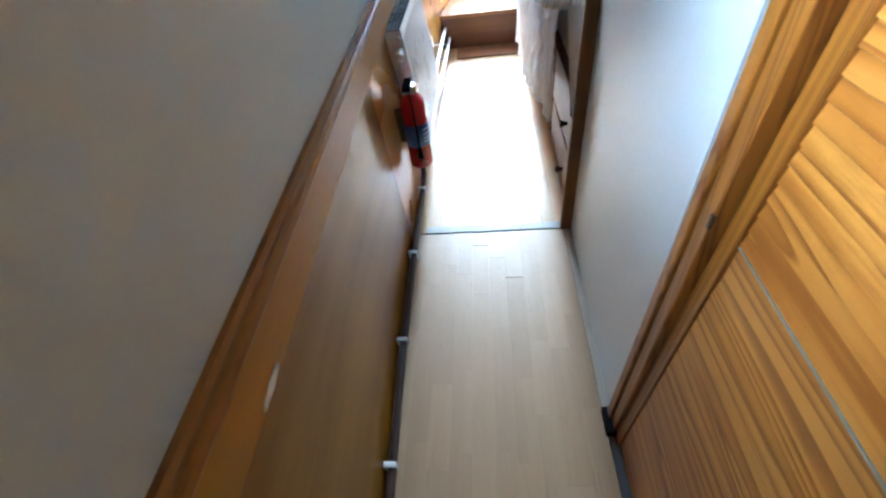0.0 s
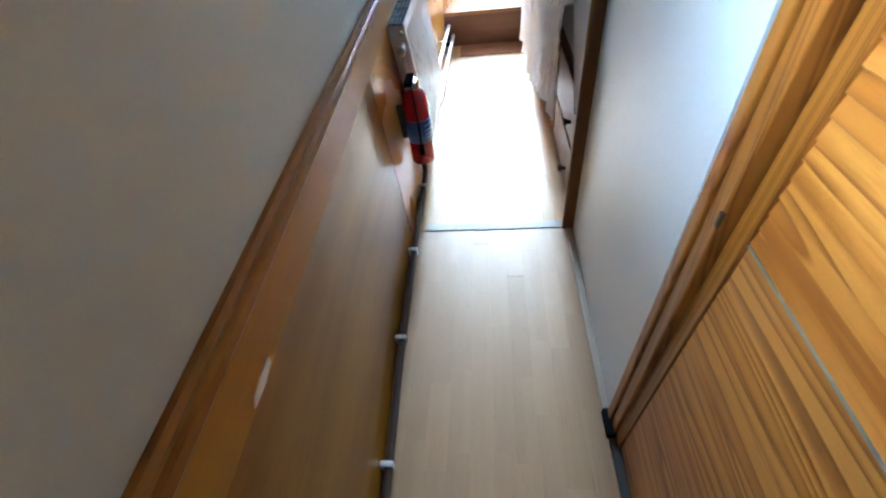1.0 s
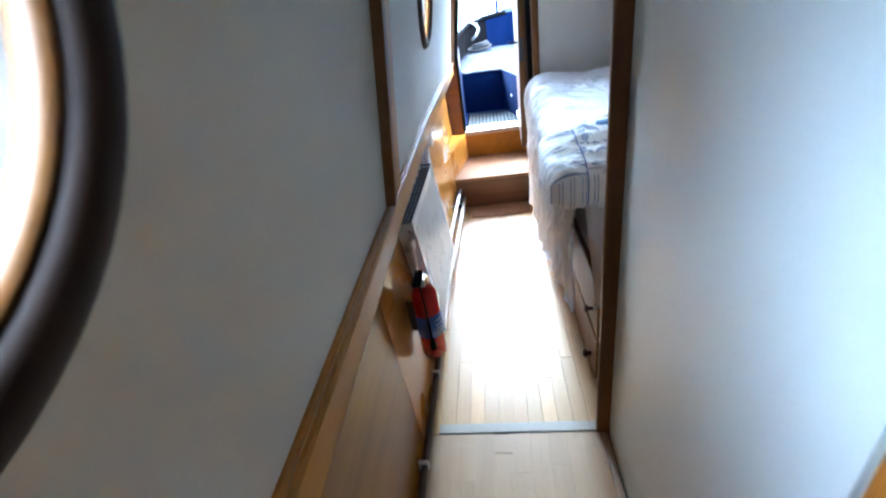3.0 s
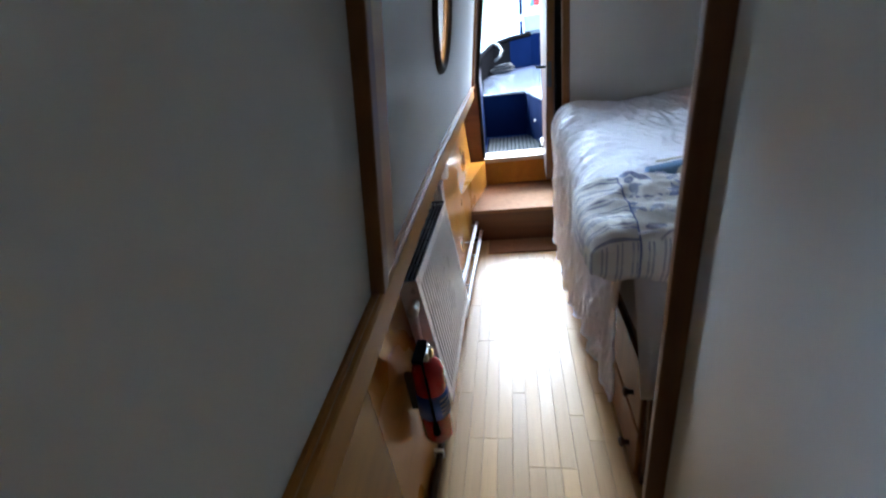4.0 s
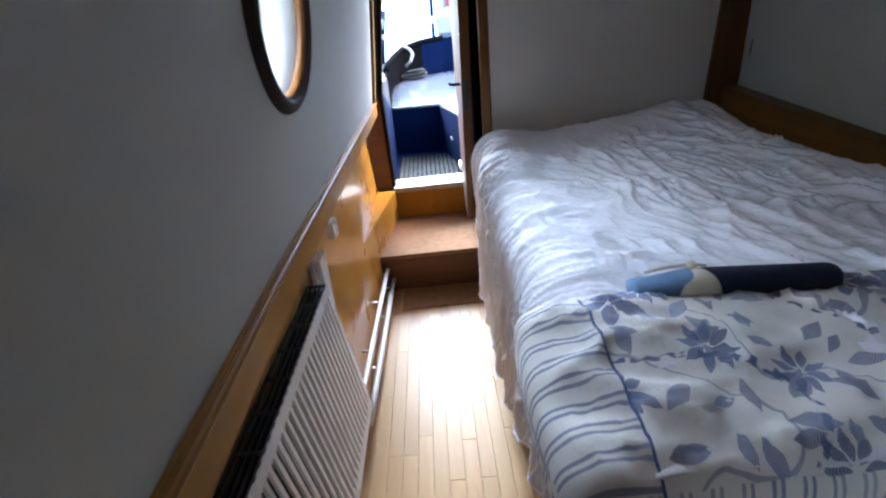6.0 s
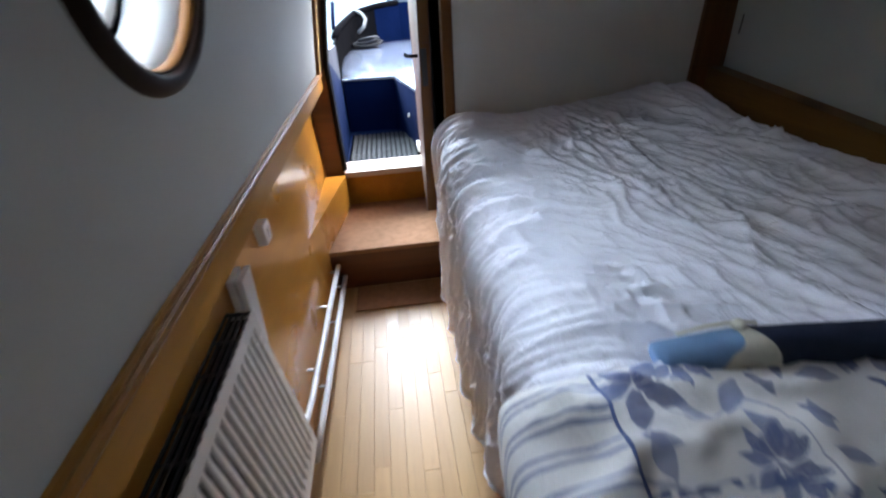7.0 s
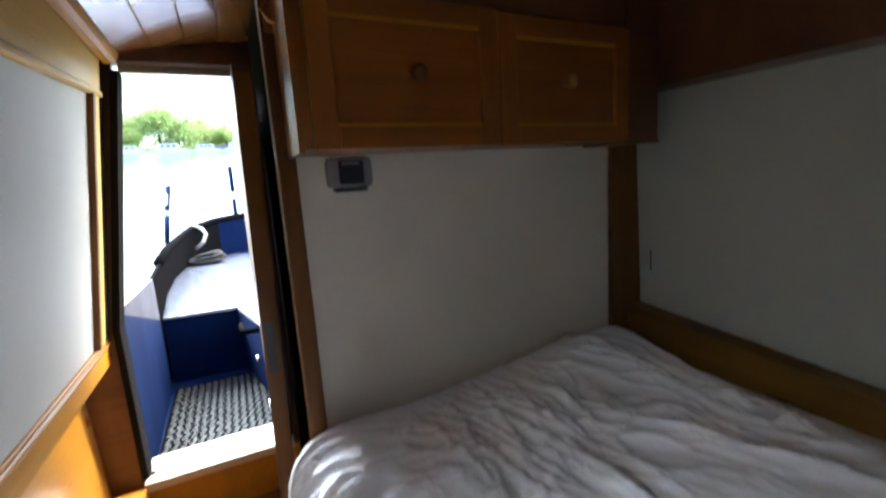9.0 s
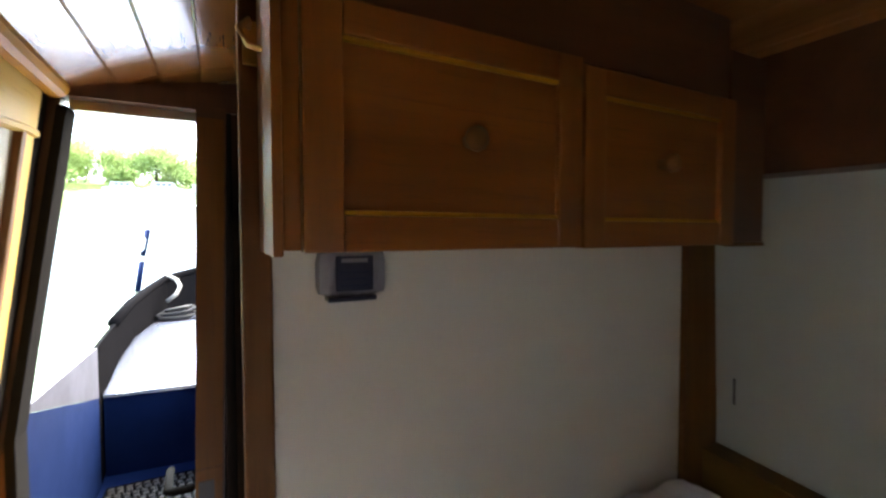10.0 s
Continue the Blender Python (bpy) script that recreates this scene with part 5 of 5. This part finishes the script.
solid("ground", bm, GRASS, "grassy far bank", kind="structure")
qz = afloat(0, 146, 0)[2]
solid("wall_quay", box(-6.0, 60.0, 145.2, 145.8, qz - 0.5, qz + 1.7, 0.05), DECK, "pale grey quay wall along the far bank", kind="structure")
bm = bmesh.new()
v = [bm.verts.new(afloat(px, py, pz)) for px, py, pz in ((-9.5, -60, -0.4), (-9.5, 60, -0.4), (-10.5, 60, 0.8), (-10.5, -60, 0.8), (-400, 60, 3), (-400, -60, 3))]
bm.faces.new((v[0], v[1], v[2], v[3]))
bm.faces.new((v[3], v[2], v[4], v[5]))
solid("bank", bm, GRASS, "grassy side bank", kind="structure")


def tree(x, y, height, spread, seed, clumps=900, leaf=0.34):
    """A tapered trunk with limbs and a crown of many loose leaf sprays."""
    rnd = random.Random(seed)
    base = Vector(afloat(x, y, 0.7))
    ob = thing("tree", base, "leafy green tree on the far bank", "tree", "trees on the bank")
    trunk = bmesh.new()
    tips = []

    def limb(points, r0, r1):
        rings = []
        for i, p in enumerate(points):
            r = r0 + (r1 - r0) * i / (len(points) - 1)
            rings.append([(p.x + r * math.cos(a), p.y + r * math.sin(a), p.z) for a in [2 * math.pi * k / 8 for k in range(8)]])
        b = extrude_along(rings)
        mesh = bpy.data.meshes.new("tmp")
        b.to_mesh(mesh)
        b.free()
        trunk.from_mesh(mesh)
        bpy.data.meshes.remove(mesh)

    limb([base, base + Vector((0.1, 0, height * 0.25)), base + Vector((0.0, 0.2, height * 0.55)), base + Vector((0.2, 0, height * 0.85))], 0.035 * height, 0.008 * height)
    for i in range(11):
        a = rnd.uniform(0, 2 * math.pi)
        z0 = height * rnd.uniform(0.08, 0.6)
        reach = spread * rnd.uniform(0.55, 1.0)
        p = base + Vector((0, 0, z0))
        e = p + Vector((math.cos(a) * reach, math.sin(a) * reach, height * rnd.uniform(0.02, 0.34)))
        mid = p.lerp(e, 0.5) + Vector((0, 0, 0.04 * height))
        limb([p, mid, e], 0.012 * height, 0.004 * height)
        tips += [mid, e]
    tips.append(base + Vector((0, 0, height * 0.9)))
    part("trunk", trunk, BARK, ob)
    verts, faces = [], []
    for i in range(clumps):
        t = rnd.choice(tips)
        c = t + Vector((rnd.gauss(0, 1), rnd.gauss(0, 1), rnd.gauss(0, 0.75))) * spread * 0.27
        for k in range(3):
            d = Vector((rnd.gauss(0, 1), rnd.gauss(0, 1), rnd.gauss(0, 1))).normalized()
            s = d.orthogonal().normalized()
            ln = leaf * rnd.uniform(0.6, 1.3)
            q = c + Vector((rnd.gauss(0, 1), rnd.gauss(0, 1), rnd.gauss(0, 1))) * 0.25
            n0 = len(verts)
            verts += [q, q + d * ln * 0.5 + s * ln * 0.3, q + d * ln, q + d * ln * 0.5 - s * ln * 0.3]
            faces.append((n0, n0 + 1, n0 + 2, n0 + 3))
    mesh = bpy.data.meshes.new("crown")
    mesh.from_pydata([v - base for v in verts], [], faces)
    mesh.materials.append(LEAVES)
    crown = new("crown", mesh)
    crown.parent = ob
    return ob


tree(-8.5, 158, 12.0, 5.6, 1, 3600, 0.60)
tree(-16.5, 160, 13.0, 6.2, 2, 4200, 0.60)
tree(-25.0, 158, 10.5, 5.6, 3, 3200, 0.60)
tree(-36.0, 155, 12.5, 7.0, 13, 3200, 0.70)
tree(-1.5, 165, 7.2, 4.4, 4, 2400, 0.55)
tree(6.5, 163, 7.0, 4.6, 5, 2200, 0.55)
tree(16.0, 160, 9.0, 5.4, 15, 1600, 0.70)
tree(1.8, 157, 8.8, 1.9, 16, 1500, 0.45)
tree(-12.5, -2.5, 6.5, 3.0, 7, 1100, 0.4)
tree(-13.5, 2.8, 7.0, 3.2, 8, 1100, 0.4)
tree(-12.0, 9.0, 6.0, 3.0, 9, 900, 0.4)
tree(-13.0, 14.5, 6.5, 3.4, 17, 1300, 0.4)
tree(-13.5, 20.5, 7.0, 3.6, 18, 1300, 0.45)
tree(-14.0, 28.0, 7.5, 4.0, 19, 1300, 0.5)


def moored_boat(x, y, length, tall):
    b = thing("moored_boat", afloat(x, y, 0), "low white boat moored at the far bank", "boat", "boats at the far bank")
    z = afloat(x, y, 0)[2]
    bm = bmesh.new()
    prof = [(-0.5, 0.0), (0.5, 0.0), (0.54, 0.25), (0.40, 0.42), (-0.42, 0.42), (-0.56, 0.25)]
    hexa(bm, [(x + p * length, y - 1.3, z + h * tall - 0.1) for p, h in prof], [(x + p * length, y + 1.3, z + h * tall - 0.1) for p, h in prof])
    part("hull", bm, RAIL, b)
    bm = bmesh.new()
    prof = [(-0.36, 0.38), (0.28, 0.38), (0.20, 1.0), (-0.33, 1.0)]
    hexa(bm, [(x + p * length, y - 1.1, z + h * tall) for p, h in prof], [(x + p * length, y + 1.1, z + h * tall) for p, h in prof])
    part("cabin", bm, RAIL, b)
    for k in range(3):
        a = x + (-0.22 + 0.14 * k) * length
        part("window", box(a, a + 0.09 * length, y - 1.112, y - 1.102, z + 0.58 * tall, z + 0.82 * tall), DECK, b)


for bx, bl, bt in ((-22.0, 8.5, 2.1), (-12.5, 9.5, 2.5), (-3.5, 7.5, 2.2), (5.0, 8.5, 2.4)):
    moored_boat(bx, 143.5, bl, bt)

# a neighbour moored ahead, past the bow
near_boat = thing("neighbour_boat", (3.0, 14.0, 0.15), "white cabin boat with a red hull band and blue canopy", "boat")


def boat_block(x0, x1, z0, z1, rake, y0=13.2, y1=15.0):
    bm = bmesh.new()
    side = [(x0 + rake, z0), (x1, z0), (x1, z1), (x0, z1)]
    hexa(bm, [(px, y0, pz) for px, pz in side], [(px, y1, pz) for px, pz in side])
    return bevelled(bm, 0.02)


part("hull", boat_block(0.70, 7.0, 0.15, 0.83, 0.25), RAIL, near_boat)
part("hull_band", boat_block(0.92, 7.0, 0.835, 0.96, 0.05, 13.19, 15.01), RED, near_boat, "red painted hull band")
part("window_strip", boat_block(0.80, 7.0, 0.965, 1.16, 0.06), DECK, near_boat, "grey window strip")
part("cabin", boat_block(0.76, 7.0, 1.165, 1.56, 0.04), RAIL, near_boat, "white cabin top")
for px in (1.2, 3.0, 5.0):
    part("canopy_post", tube([(px, 13.4, 1.55), (px, 13.4, 1.81)], 0.02, 8), RAIL, near_boat)
part("canopy", boat_block(1.05, 6.0, 1.80, 2.06, -0.05), SKYBLUE, near_boat, "blue cloth canopy")
part("canopy_edge", boat_block(1.04, 1.20, 1.78, 2.08, 0.0, 13.15, 15.02), RED, near_boat, "red canopy edge")

deck_box = thing("deck_box", (0.545, 2.93, 0.389), "small black box with a white lid on the deck matting", "box")
part("body", box(0.508, 0.590, 2.87, 2.99, 0.389, 0.470, 0.004), RUBBER, deck_box)
part("lid", box(0.506, 0.592, 2.868, 2.992, 0.471, 0.512, 0.006), CLIP, deck_box, "white plastic lid")

# ---- floor pieces, last ----
rnd = random.Random(11)
PIECES = {}


def plank(name, x, y, w, length, t, mat):
    """One floor piece; pieces of a size share their mesh."""
    key = (name, round(w, 3), round(length, 2))
    if key not in PIECES:
        slit = 0.00008 if name == "laminate_block" else 0.0003
        b = box(-w / 2 + slit, w / 2 - slit, -length / 2 + slit, length / 2 - slit, -t, 0)
        bmesh.ops.bevel(b, geom=[e for e in b.edges if all(v.co.z > -0.001 for v in e.verts)], offset=0.00015 if name == "laminate_block" else 0.0009, segments=1, affect="EDGES")
        mesh = bpy.data.meshes.new(name)
        bmesh.ops.recalc_face_normals(b, faces=b.faces)
        b.to_mesh(mesh)
        b.free()
        mesh.materials.append(mat)
        PIECES[key] = mesh
    ob = new(name, PIECES[key])
    ob.location = (x, y, 0)
    ob.parent = floor
    return ob


def lay(name, x0, count, w, y0, y1, lengths, mat):
    for i in range(count):
        y = y0
        first = True
        while y < y1 - 1e-4:
            ln = rnd.choice(lengths)
            if first:
                ln, first = rnd.choice([0.45, 0.65, 0.85, 1.05]) * lengths[0], False
            last = y + ln > y1 - 0.06
            if last:
                ln = round(y1 - y, 3)
            plank(name, x0 + w * (i + 0.5), y + ln / 2, w, ln, 0.012, mat)
            y += ln
            if last:
                break


lay("floor_strip", -0.06, 14, 0.0556, 0.0, 2.11, [0.58, 0.66, 0.74, 0.82], STRIP)
lay("laminate_block", -0.06, 11, 0.0645, AFT, -0.0035, [0.26, 0.34, 0.42], LAMINATE)
